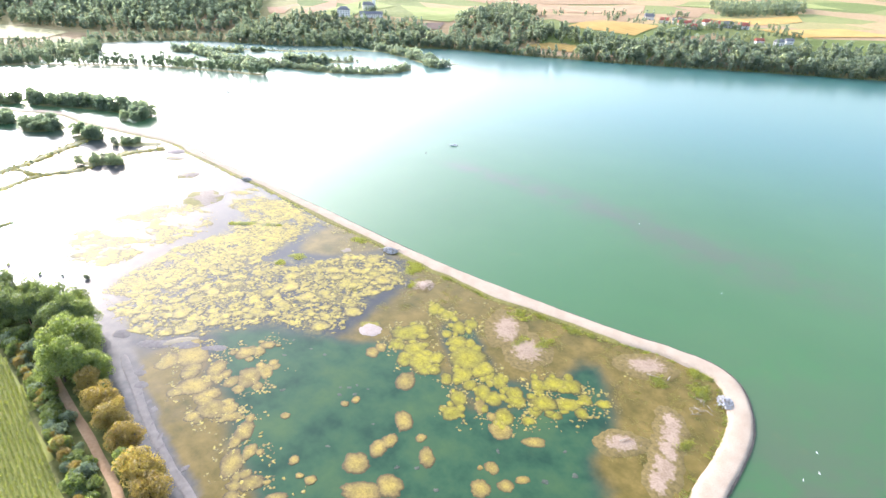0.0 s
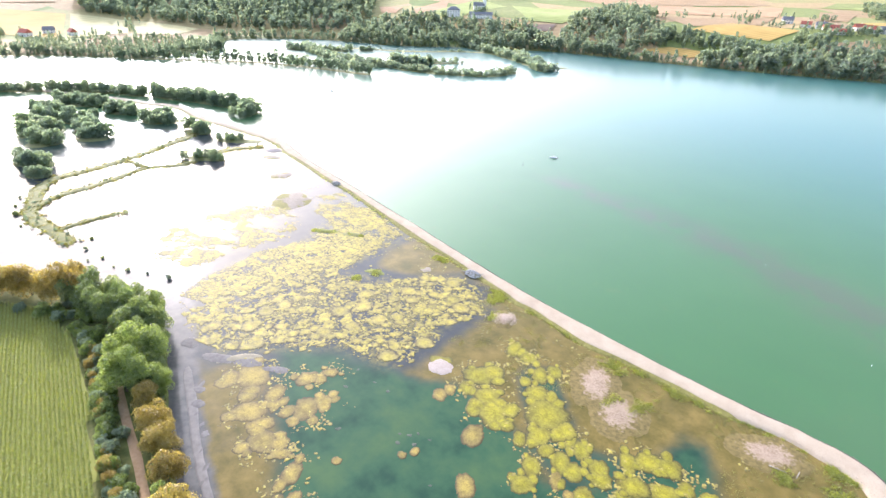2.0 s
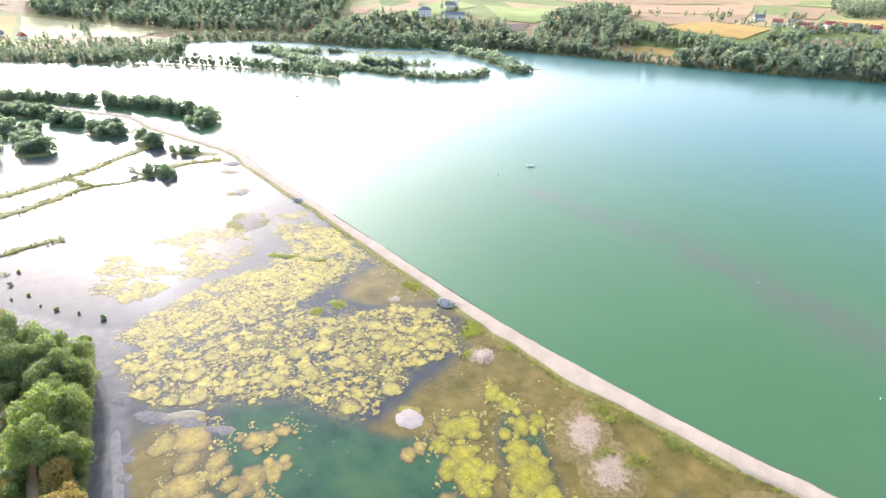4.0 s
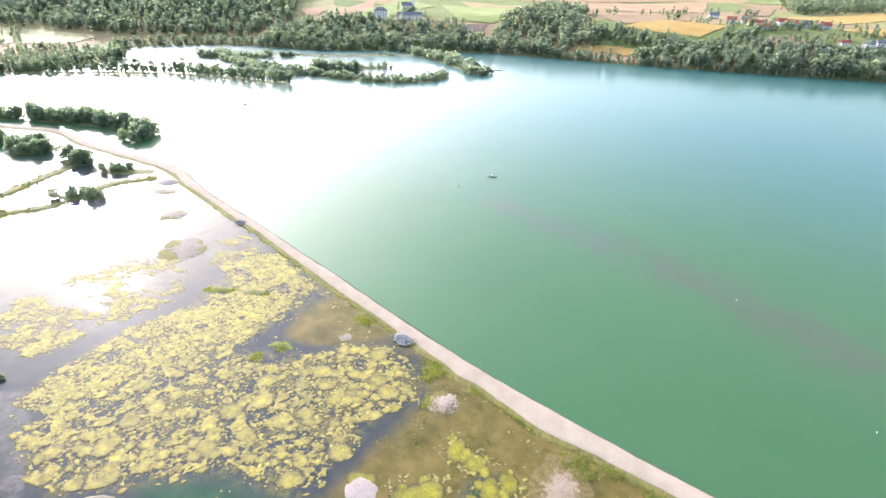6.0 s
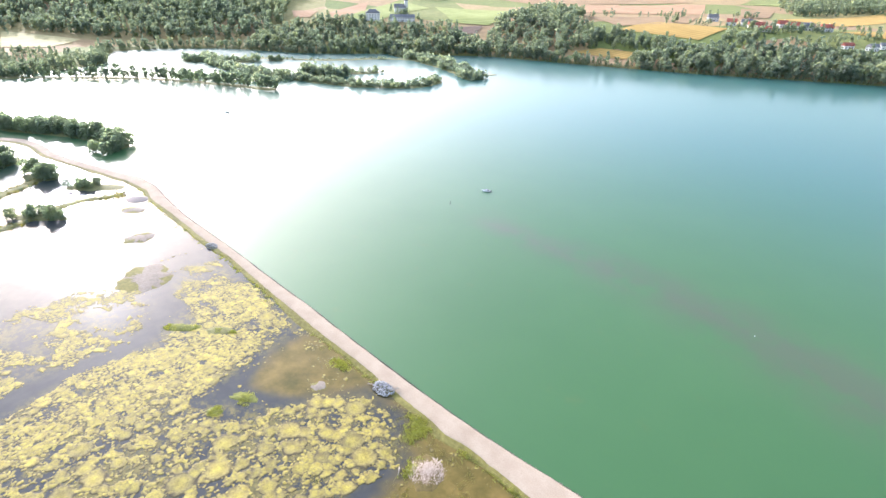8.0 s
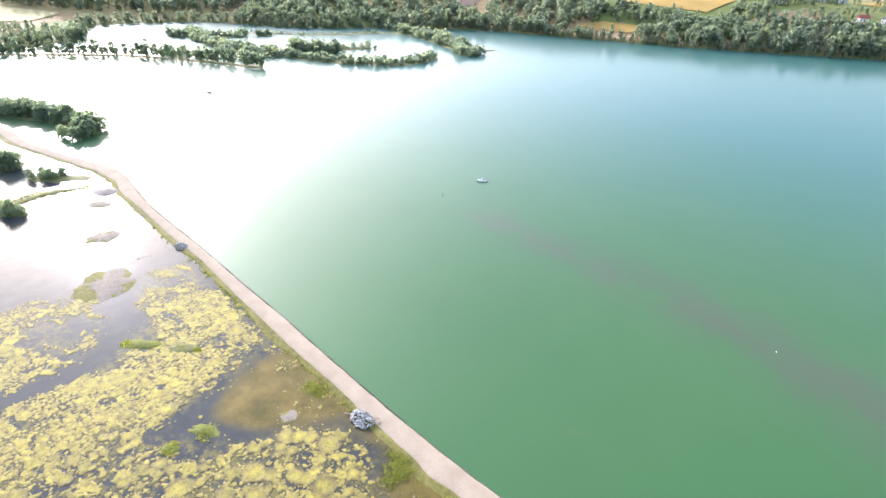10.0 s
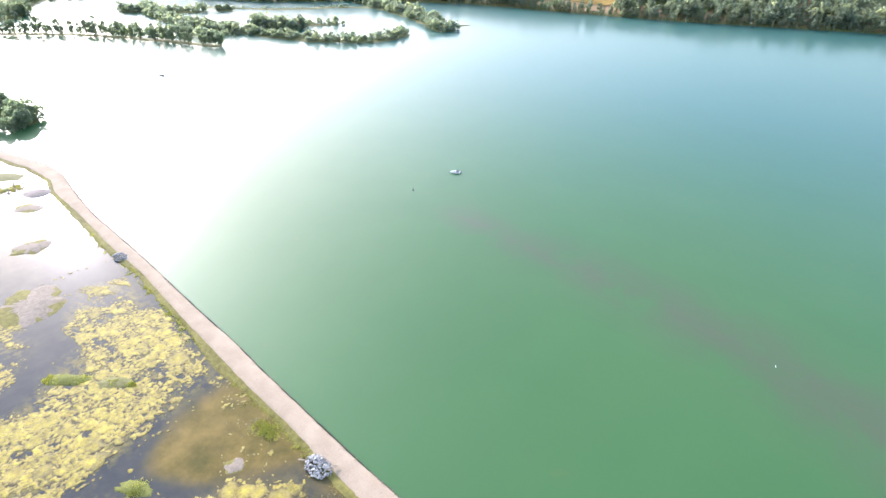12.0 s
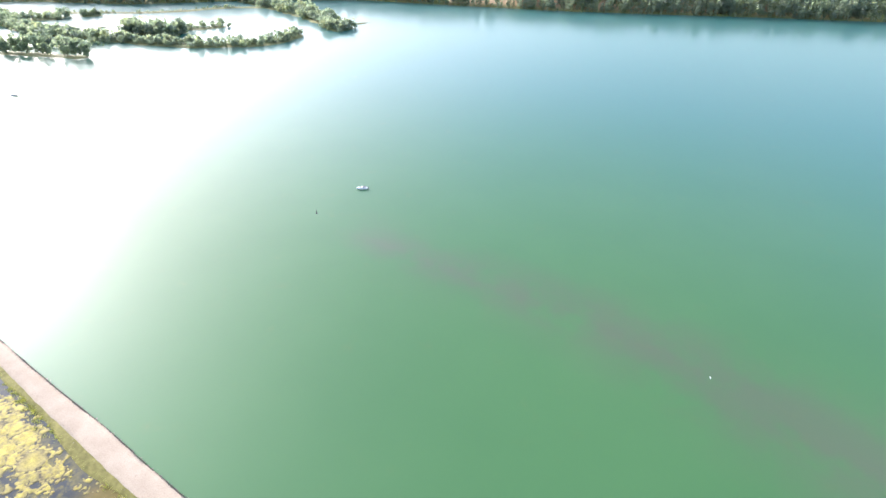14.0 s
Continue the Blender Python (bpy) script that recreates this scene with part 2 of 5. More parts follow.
DRIFT = simple("bleached_wood", (0.28, 0.24, 0.19), (0.44, 0.39, 0.32), 4.0)
TRACK = simple("dirt_track", (0.38, 0.225, 0.11), (0.52, 0.34, 0.19), 1.1, relief=0.05)
STRAW = simple("dry_reed", (0.26, 0.195, 0.13), (0.40, 0.305, 0.22), 2.0, vary=0.1)
GREEN_LEAF = foliage("green_leaves", (0.135, 0.165, 0.05), (0.19, 0.225, 0.065), (0.25, 0.28, 0.09), glow=0.6)
DARK_LEAF = foliage("dark_leaves", (0.12, 0.15, 0.06), (0.17, 0.2, 0.075), (0.22, 0.245, 0.09), glow=0.6)
RUST_LEAF = foliage("turning_leaves", (0.24, 0.17, 0.05), (0.30, 0.215, 0.06), (0.34, 0.26, 0.08), glow=0.5, bloom=0.1)
# willow grey-green and woodland green, both paled and blued to paint in distance haze
WILLOW_LEAF = foliage("willow_leaves", (0.14, 0.175, 0.13), (0.19, 0.22, 0.155), (0.23, 0.26, 0.165), glow=0.7, bloom=0.5)
WOOD_LEAF = foliage("woodland_leaves", (0.13, 0.165, 0.135), (0.18, 0.205, 0.155), (0.24, 0.245, 0.14), use_tone=True, glow=0.7, bloom=0.5)
CORN_LEAF = foliage("corn_leaves", (0.255, 0.26, 0.042), (0.28, 0.28, 0.05), (0.31, 0.305, 0.058), use_tone=True, glow=0.35)
GRASS_LEAF = foliage("grass_blades", (0.15, 0.16, 0.03), (0.27, 0.27, 0.05), (0.38, 0.36, 0.08), use_tone=True, glow=0.5)
DRY_LEAF = foliage("dry_blades", (0.12, 0.10, 0.03), (0.23, 0.20, 0.055), (0.34, 0.31, 0.09), use_tone=True, glow=0.5)
PLASTER = simple("white_plaster", (0.70, 0.68, 0.64), (0.84, 0.82, 0.78), 0.6)
RED_TILE = simple("red_roof_tiles", (0.34, 0.09, 0.06), (0.50, 0.17, 0.12), 0.8, vary=0.2)
GREY_TILE = simple("grey_roof_tiles", (0.15, 0.15, 0.16), (0.26, 0.25, 0.25), 0.8)
GLASS_DARK = simple("dark_window", (0.03, 0.035, 0.04), (0.06, 0.07, 0.08), 1.0, 0.15, 0.5)
BOAT_WHITE = simple("white_gelcoat", (0.74, 0.75, 0.76), (0.84, 0.85, 0.85), 2.0, 0.25, 0.5)
BLACK = simple("black_plastic", (0.02, 0.02, 0.02), (0.05, 0.05, 0.05), 5.0, 0.4, 0.4)


# ---- geometry helpers ----
def rand2(i, j, seed):
    return np.modf(np.abs(np.sin(i * 127.1 + j * 311.7 + seed * 74.7) * 43758.5453))[0]


def value_noise(px, py, seed=0):
    i, j = np.floor(px), np.floor(py)
    u, v = px - i, py - j
    u, v = u * u * (3 - 2 * u), v * v * (3 - 2 * v)
    a, b, c, d = rand2(i, j, seed), rand2(i + 1, j, seed), rand2(i, j + 1, seed), rand2(i + 1, j + 1, seed)
    return (a * (1 - u) + b * u) * (1 - v) + (c * (1 - u) + d * u) * v


def fractal(px, py, seed=0, octaves=4):
    total, amp = 0, 0.5
    for k in range(octaves):
        total = total + amp * value_noise(px * 2 ** k, py * 2 ** k, seed + 7 * k)
        amp /= 2
    return total


def cells(px, py, seed):
    """Nearest and second nearest feature point of a jittered unit lattice, and the nearest one's random number."""
    i0, j0 = np.floor(px), np.floor(py)
    f1, f2, pick = np.full(px.shape, 9.0), np.full(px.shape, 9.0), np.zeros(px.shape)
    for di in (-1, 0, 1):
        for dj in (-1, 0, 1):
            i, j = i0 + di, j0 + dj
            d = np.hypot(i + 0.1 + 0.8 * rand2(i, j, seed) - px, j + 0.1 + 0.8 * rand2(i, j, seed + 3) - py)
            closer = d < f1
            f2 = np.where(closer, f1, np.minimum(f2, d))
            pick = np.where(closer, rand2(i, j, seed + 5), pick)
            f1 = np.minimum(f1, d)
    return f1, f2, pick


def mesh_data(name, co, faces, material, attrs=None, smooth=False):
    """A mesh from an array of places and an array of faces, all with the same number of corners."""
    co, faces = np.asarray(co, np.float32), np.asarray(faces, np.int32)
    me = bpy.data.meshes.new(name)
    me.vertices.add(len(co))
    me.vertices.foreach_set("co", co.ravel())
    k = faces.shape[1]
    me.loops.add(faces.size)
    me.loops.foreach_set("vertex_index", faces.ravel())
    me.polygons.add(len(faces))
    me.polygons.foreach_set("loop_start", np.arange(0, faces.size, k, dtype=np.int32))
    me.polygons.foreach_set("use_smooth", np.full(len(faces), smooth))
    me.update(calc_edges=True)
    for key, values in (attrs or {}).items():
        me.attributes.new(key, "FLOAT", "POINT").data.foreach_set("value", np.asarray(values, np.float32).ravel())
    me.materials.append(material)
    return me


def part(name, me, parent=None, label="", m=None):
    """A mesh (or a bmesh with its material) as one object, under a thing or at top level."""
    ob = new(name, me)
    if parent:
        ob.parent = parent
    if m is not None:
        ob.matrix_basis = m
    return tagged(ob, label)


def from_bm(name, bm, material, smooth=False):
    me = bpy.data.meshes.new(name)
    bm.to_mesh(me)
    bm.free()
    me.materials.append(material)
    if smooth:
        me.polygons.foreach_set("use_smooth", np.ones(len(me.polygons), bool))
    return me


def grid_faces(nx, ny):
    k = np.arange((nx - 1) * (ny - 1))
    a = (k // (ny - 1)) * ny + k % (ny - 1)
    return np.stack([a, a + ny, a + ny + 1, a + 1], 1)


def steps(*spans):
    """Coordinates from spans of (start, end, step), joined."""
    return np.unique(np.concatenate([np.arange(a, b, s) for a, b, s in spans]))


def smooth_line(points, step):
    """A rounded line through the points, cut into even steps."""
    p = np.array([points[0], *points, points[-1]], float)
    out = []
    for a, b, c, d in zip(p, p[1:], p[2:], p[3:]):
        t = np.linspace(0, 1, max(2, int(np.hypot(*(c - b)) / step) + 1), endpoint=False)[:, None]
        out.append(0.5 * (2 * b + (c - a) * t + (2 * a - 5 * b + 4 * c - d) * t ** 2 + (3 * b - a - 3 * c + d) * t ** 3))
    return np.concatenate(out + [p[-1:]])


def normals_of(line):
    d = np.gradient(line, axis=0)
    d /= np.hypot(d[:, 0], d[:, 1])[:, None]
    return np.stack([-d[:, 1], d[:, 0]], 1)


def side(px, py, line):
    """Signed distance to a polyline, positive on the left of its direction."""
    best, sign = np.full(px.shape, 1e9), np.ones(px.shape)
    for (ax, ay), (bx, by) in zip(line, line[1:]):
        dx, dy = bx - ax, by - ay
        t = np.clip(((px - ax) * dx + (py - ay) * dy) / (dx * dx + dy * dy), 0, 1)
        ex, ey = px - ax - t * dx, py - ay - t * dy
        d = np.hypot(ex, ey)
        near = d < best - 1e-6
        best = np.where(near, d, best)
        sign = np.where(near, np.where(dx * ey - dy * ex > 0, 1, -1), sign)
    return best * sign


def within(px, py, poly):
    inside = np.zeros(np.shape(px), bool)
    for (ax, ay), (bx, by) in zip(poly, poly[1:] + poly[:1]):
        if ay != by:
            inside ^= ((ay > py) != (by > py)) & (px < (bx - ax) * (py - ay) / (by - ay) + ax)
    return inside


def depth_in(px, py, poly):
    """Signed distance to a closed outline, positive inside."""
    d = np.abs(side(px, py, poly + poly[:1]))
    return np.where(within(px, py, poly), d, -d)


def ease(a, b, v):
    t = np.clip((v - a) / (b - a), 0, 1)
    return t * t * (3 - 2 * t)


# ---- the lie of the land ----
FAR_SHORE = [(-2600, -900), (-1300, -330), (-960, -130), (-830, -20), (-772, 20), (-758, 50), (-740, 78), (-712, 108), (-690, 144), (-712, 224), (-735, 236), (-800, 262),
             (-795, 310), (-755, 375), (-660, 430), (-580, 530), (-508, 592), (-414, 628), (-300, 676), (-206, 728), (-135, 768), (0, 838), (300, 1000), (900, 1270), (2600, 1800)]
NEAR_BANK = [(2600, -600), (300, -70), (0, 0), (-93, 20), (-120, 23), (-150, 30), (-186, 38), (-193, 30), (-206, 22), (-226, 8), (-252, -12),
             (-330, -62), (-500, -165), (-900, -380), (-2600, -1300)]
DAM = [(-700, -60), (-640, -20), (-549, 46), (-509, 76), (-476, 95), (-455, 110), (-436, 115), (-413, 117), (-384, 124.5), (-357, 133), (-342, 137.5),
       (-318, 137.8), (-300, 136.6), (-262, 136.5), (-234, 135.8), (-210, 135.4), (-173, 133.9), (-147, 133.8), (-115, 135), (-88, 136.7), (-60, 140.5),
       (-40, 143), (-27, 144.8), (-20.5, 143.5), (-16, 139), (-12.5, 131.5), (-10.5, 124), (-10, 112), (-10.2, 100), (-10, 60), (-9, 20), (-8, -6)]


def terrain(px, py):
    """Ground height: lake bed, near bank and the rising country beyond the far shore."""
    px, py = np.asarray(px, float), np.asarray(py, float)
    far, near = side(px, py, FAR_SHORE), side(px, py, NEAR_BANK)
    roll = np.sin(px / 131 + 1) * np.cos(py / 113 + 2) + 0.6 * np.sin(px / 57 + py / 71)
    flat = np.exp(-((px + 900) ** 2 + (py - 90) ** 2) / 230 ** 2)
    hill = 30 * ease(8, 180, far) * (1 - 0.85 * flat) + 0.03 * np.maximum(far - 180, 0) * (1 - 0.7 * flat) + 1.6 * roll * ease(40, 300, far)
    hill = hill + 90 * ease(900, 2200, far) + 55 * ease(120, 420, far) * np.exp(-((px + 1230) ** 2 + (py - 520) ** 2) / 330 ** 2)
    land = np.maximum(1.6 * ease(-3, 4, near), 1.6 * ease(-3, 10, far) + np.maximum(hill, 0))
    return land - 2.5 * (1 - np.maximum(ease(-9, 2, near), ease(-14, 2, far)))


def height(x, y):
    return float(terrain(np.array([x]), np.array([y]))[0])


dam_line = smooth_line(DAM, 2.0)
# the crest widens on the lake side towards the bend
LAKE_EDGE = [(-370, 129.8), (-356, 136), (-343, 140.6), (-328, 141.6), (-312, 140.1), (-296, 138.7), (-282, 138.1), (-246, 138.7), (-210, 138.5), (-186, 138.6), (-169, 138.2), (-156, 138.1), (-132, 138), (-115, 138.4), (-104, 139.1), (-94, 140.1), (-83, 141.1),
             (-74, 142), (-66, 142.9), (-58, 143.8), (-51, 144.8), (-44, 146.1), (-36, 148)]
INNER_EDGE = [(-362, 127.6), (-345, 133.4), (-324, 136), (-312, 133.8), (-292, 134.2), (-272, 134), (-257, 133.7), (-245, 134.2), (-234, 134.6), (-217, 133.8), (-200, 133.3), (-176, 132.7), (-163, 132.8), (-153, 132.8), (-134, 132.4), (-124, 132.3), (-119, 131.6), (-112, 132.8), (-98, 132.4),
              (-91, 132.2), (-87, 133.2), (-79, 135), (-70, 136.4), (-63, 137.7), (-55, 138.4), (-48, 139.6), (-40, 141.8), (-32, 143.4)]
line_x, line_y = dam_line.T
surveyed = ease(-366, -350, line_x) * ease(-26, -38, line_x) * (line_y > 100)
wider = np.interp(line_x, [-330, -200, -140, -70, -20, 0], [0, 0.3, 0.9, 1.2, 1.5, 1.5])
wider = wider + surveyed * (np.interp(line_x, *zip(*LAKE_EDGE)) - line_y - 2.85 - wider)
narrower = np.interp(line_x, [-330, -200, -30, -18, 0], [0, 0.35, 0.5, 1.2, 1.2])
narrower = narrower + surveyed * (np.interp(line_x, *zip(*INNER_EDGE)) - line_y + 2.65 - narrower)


def build_ground():
    xs = steps((-3600, -900, 60), (-900, -260, 12), (-260, -60, 3), (-60, 200, 12), (200, 2700, 60))
    ys = steps((-1500, -100, 60), (-100, -60, 10), (-60, 60, 3), (60, 1500, 14), (1500, 3700, 60))
    gx, gy = np.meshgrid(xs, ys, indexing="ij")
    z = terrain(gx, gy)
    near = side(gx, gy, NEAR_BANK)
    wild = np.maximum(np.clip(ease(-40, 10, near) * ease(45, 20, near), 0, 1), ease(2.2, 0.8, z))
    me = mesh_data("ground", np.stack([gx, gy, z], -1).reshape(-1, 3), grid_faces(len(xs), len(ys)), COUNTRY, {"wild": wild}, True)
    tagged(part("ground", me), "rolling farmland and overgrown banks round the lake", "ground", kind="structure")


DENSE = [(-186, 42), (-193, 54), (-199.5, 74), (-200, 96), (-212, 108), (-229, 112), (-240, 119), (-236, 130), (-203, 131), (-178, 129), (-175.7, 118), (-171.6, 104), (-167, 97), (-153.3, 107), (-147, 120), (-142, 127), (-129.8, 128),
         (-119, 118), (-121, 107), (-115.5, 93), (-112, 86), (-116, 78), (-130.6, 71.7), (-140, 58), (-147, 44), (-163.5, 40)]
STREAK = [(-203, 50), (-205, 90), (-221, 104), (-234, 106), (-247, 88), (-243, 52), (-216, 42)]
POOL = [(-140, 58), (-131, 71), (-116, 78), (-106, 84), (-98, 92), (-86, 94), (-64, 90), (-52, 100), (-54, 124), (-46, 125), (-39, 115), (-33, 106), (-30, 94), (-22, 84), (-22, 60), (-70, 30), (-104, 40), (-122, 50)]


def build_water():
    xs = steps((-3600, -700, 60), (-700, -260, 12), (-260, 0, 1.6), (0, 200, 12), (200, 2700, 80))
    ys = steps((-1500, -60, 60), (-60, 0, 10), (0, 150, 1.6), (150, 900, 10), (900, 2000, 60))
    gx, gy = np.meshgrid(xs, ys, indexing="ij")
    dam, bank = side(gx, gy, DAM), side(gx, gy, NEAR_BANK)
    wob = 6 * (fractal(gx / 11, gy / 11, 4) - 0.5)
    enclosed = ease(3, -3, dam) * ease(-470, -330, gx) * ease(60, 20, gx)
    pool = depth_in(gx, gy, POOL)
    open_water = ease(-3, 5, pool + wob)
    slate = enclosed * (1 - open_water)
    beside = np.maximum(ease(34, 18, -dam + wob) * ease(-215, -175, gx), ease(-128, -108, gx + 0.5 * wob))
    beside = np.maximum(beside, ease(9, 3, np.hypot(gx + 107, gy - 92) + 0.4 * wob))
    shoal = enclosed * (1 - open_water) * np.maximum(beside, 0.85 * ease(30, 18, -bank + wob) * ease(-160, -135, gx))
    shoal = np.clip(shoal - 0.9 * ease(-9, 4, depth_in(gx, gy, DENSE) + 0.7 * wob), 0, 1)
    for x, y in smooth_line([(-88, 110), (-83, 106), (-77, 102), (-66, 95), (-56, 100), (-42, 108)], 3.0):
        near = ease(8, 1, np.hypot(gx - x, gy - y) + 0.5 * wob)
        shoal, slate = shoal * (1 - 0.8 * near), slate * (1 - 0.45 * near)
    sunk = enclosed * np.maximum(ease(-3, 4, depth_in(gx, gy, DENSE) + 0.7 * wob), 0.6 * ease(-2, 5, depth_in(gx, gy, STREAK) + wob))
    silt = enclosed * ease(12, 5, -bank + wob * 0.6) * ease(-40, -90, gx)
    along = np.clip((gx + 205) / 160, 0, 1)
    bar = np.exp(-((gy - (237 - 13 * along + 3 * np.sin(gx / 23))) / (5 + 11 * along)) ** 2) * ease(-212, -185, gx) * ease(60, -60, gx) * 0.72
    bar = np.maximum(bar, 0.85 * np.exp(-(np.hypot(gx - 25, gy - 95) / 62) ** 2)) * ease(-2, 3, dam)
    # mask for the painted blue of the distant water
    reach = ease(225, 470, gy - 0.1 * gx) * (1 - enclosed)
    co = np.stack([gx, gy, np.zeros_like(gx)], -1).reshape(-1, 3)
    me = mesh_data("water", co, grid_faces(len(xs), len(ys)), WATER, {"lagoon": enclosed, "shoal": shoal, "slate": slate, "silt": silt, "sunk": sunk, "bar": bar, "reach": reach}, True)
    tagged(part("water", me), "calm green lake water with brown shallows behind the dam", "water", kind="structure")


def ribbon(name, line, profile, material, ragged=0.0, seed=0, extra=0.0, less=0.0, taper=False):
    """A bank swept along a line; profile: (offset to the left, height)."""
    nrm = normals_of(line)
    co = []
    s = np.arange(len(line))
    ends = np.clip((0.5 + np.minimum(s, len(line) - 1 - s)) / 3.0, 0.1, 1) if taper else 1.0
    for k, (off, z) in enumerate(profile):
        w = ragged * (fractal(s / 3.0, s * 0 + 9 * (k > len(profile) / 2), seed, 3) - 0.5) * np.sign(off)
        co.append(np.column_stack([line + nrm * ((off + w + (extra if off > 0 else less)) * ends)[:, None], z * (ends if z > 0 else 1.0) - 0.1 * (1 - ends) + 0 * s]))
    co = np.stack(co, 1).reshape(-1, 3)
    return mesh_data(name, co, grid_faces(len(line), len(profile)), material, smooth=True)


def build_dam():
    prof = [(-7, -2.6), (-3.6, -0.12), (-2.75, 0.28), (-2.6, 0.36), (-1.8, 0.5), (0, 0.58), (1.5, 0.56), (2.1, 0.5), (2.25, 0.4), (2.85, -0.1), (6, -2.6)]
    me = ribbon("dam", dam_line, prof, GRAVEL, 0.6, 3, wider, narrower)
    tagged(part("gravel_dam", me), "long pale gravel dam between lake and lagoon", "dam", kind="structure")
    s = np.arange(len(dam_line))
    grown = 2.6 * np.clip(fractal(s / 9.0, s * 0 + 4, 8, 3) - 0.42, -0.2, 0.5)
    verge = [(-4.7, -0.25), (-4.2, 0.05), (-3.5, 0.2), (-2.7, 0.37), (-2.45, 0.38)]
    nrm = normals_of(dam_line)
    co = []
    for k, (off, z) in enumerate(verge):
        wave = 0.7 * (fractal(s / 2.0, s * 0 + 3 * k, 60 + k, 3) - 0.5)
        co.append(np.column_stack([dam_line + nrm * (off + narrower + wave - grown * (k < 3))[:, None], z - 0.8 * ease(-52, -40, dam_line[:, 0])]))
    me = mesh_data("grass_verge", np.stack(co, 1).reshape(-1, 3), grid_faces(len(s), len(verge)), OLIVE, smooth=True)
    tagged(part("grass_verge", me), "olive grass verge along the dam's inner edge", "verge", kind="structure")


build_ground()
build_water()
build_dam()


# ---- islands, dikes and bars ----
def blob_mesh(name, rx, ry, tall, material, seed, rag=0.35, rings=(0.25, 0.5, 0.72, 0.9, 1.0), below=0.05, n=64, tone=0.5):
    """A low irregular patch with a ragged outline, domed in the middle and dipping under the water at its rim."""
    rng = np.random.default_rng(seed)
    a = np.linspace(0, 2 * np.pi, n, endpoint=False)
    out = np.ones(n)
    for k in range(2, 26):
        out += rag * 0.8 * k ** -1.15 * np.sin(k * a + rng.uniform(0, 6.28)) * rng.uniform(0.3, 1)
    out += rng.normal(0, 0.014, n)
    co, rim = [(0, 0, tall)], [0]
    for r in rings:
        w = r * (1 + (out - 1) * r)
        z = tall * (1 - r ** 2) * (0.93 + 0.14 * rng.random(n)) - below * (r == rings[-1])
        co += list(zip(rx * w * np.cos(a), ry * w * np.sin(a), z))
        rim += [r] * n
    tris = [(0, 1 + k, 1 + (k + 1) % n) for k in range(n)]
    for q in range(len(rings) - 1):
        b = 1 + q * n
        for k in range(n):
            k2 = (k + 1) % n
            tris += [(b + k, b + n + k, b + n + k2), (b + k, b + n + k2, b + k2)]
    return mesh_data(name, co, tris, material, {"rim": rim, "tone": [tone] * len(co)}, True)


VIEW_TURN = 41.0
seed_count = [100]


def lay_blob(name, x, y, rx, ry, tall, material, label, category, group="", kind="", rag=0.35, n=64, tone=0.5, lift=0.0007, below=0.05):
    seed_count[0] += 1
    me = blob_mesh(name, rx, ry, tall, material, seed_count[0], rag, below=below, n=n, tone=tone)
    ob = part(name, me, None, "", pose(x, y, 0.01 + lift * (seed_count[0] % 40), 0, 0, VIEW_TURN))
    return tagged(ob, label, category, group, kind)


def lay_strip(name, points, width, tall, material, label, category, seed):
    """A narrow strip of land that tapers out under the water on both sides."""
    line = smooth_line(points, 3.0)
    w = width / 2
    prof = [(-w * 1.7, -1.2), (-w, 0.02), (-w * 0.6, tall * 0.8), (0, tall), (w * 0.6, tall * 0.8), (w, 0.02), (w * 1.7, -1.2)]
    return tagged(part(name, ribbon(name, line, prof, material, width * 0.45, seed, taper=True)), label, category, kind="structure")


DIKES = [([(-375, 103), (-368, 95), (-352, 72), (-340, 52), (-334, 35), (-329, 22), (-317, 15.5), (-299, 11.7), (-285, 10), (-264, 15.4), (-246, 20.5)], 6.5),
         ([(-326, 126), (-330, 106), (-319, 81), (-322, 62), (-310, 39), (-303, 20), (-292, 12)], 5.2),
         ([(-268, 43), (-266, 26), (-262, 16)], 3.6), ([(-343, 57), (-332, 60), (-322, 64)], 3.0)]
for k, (pts, wide) in enumerate(DIKES):
    lay_strip("reed_dike", pts, wide * 1.0, 0.5, REEDLAND, "low dike overgrown with yellowish reeds in the lagoon", "dike", 20 + k)
SPITS = [([(-700, 120), (-675, 157), (-636, 206), (-593, 246), (-542, 276), (-493, 300)], 9), ([(-700, 330), (-640, 318), (-585, 320), (-545, 334), (-510, 345), (-480, 356), (-455, 372), (-436, 392), (-430, 415), (-438, 438)], 15),
         ([(-610, 520), (-550, 510), (-505, 503), (-460, 490), (-430, 474), (-415, 472)], 24), ([(-690, 146), (-680, 152), (-675, 157)], 9),
         ([(-690, 300), (-655, 335), (-640, 360)], 14), ([(-543, 360), (-522, 372), (-506, 378)], 17), ([(-525, 393), (-512, 404), (-506, 423)], 12),
         ([(-545, 503), (-575, 475), (-592, 440), (-615, 410), (-640, 390), (-670, 362)], 9), ([(-574, 8), (-556, 46), (-526, 81), (-501, 100)], 10), ([(-497, 108), (-476, 120), (-454, 134), (-436, 143), (-412, 150), (-400, 143)], 11),
         ([(-428, 486), (-426, 497), (-422, 507)], 7), ([(-584, 352), (-578, 357), (-573, 361)], 3)]
for k, (pts, wide) in enumerate(SPITS):
    lay_strip("reed_spit", pts, wide, 0.6, REEDLAND, "narrow reed-grown spit of land in the lake", "spit", 40 + k)
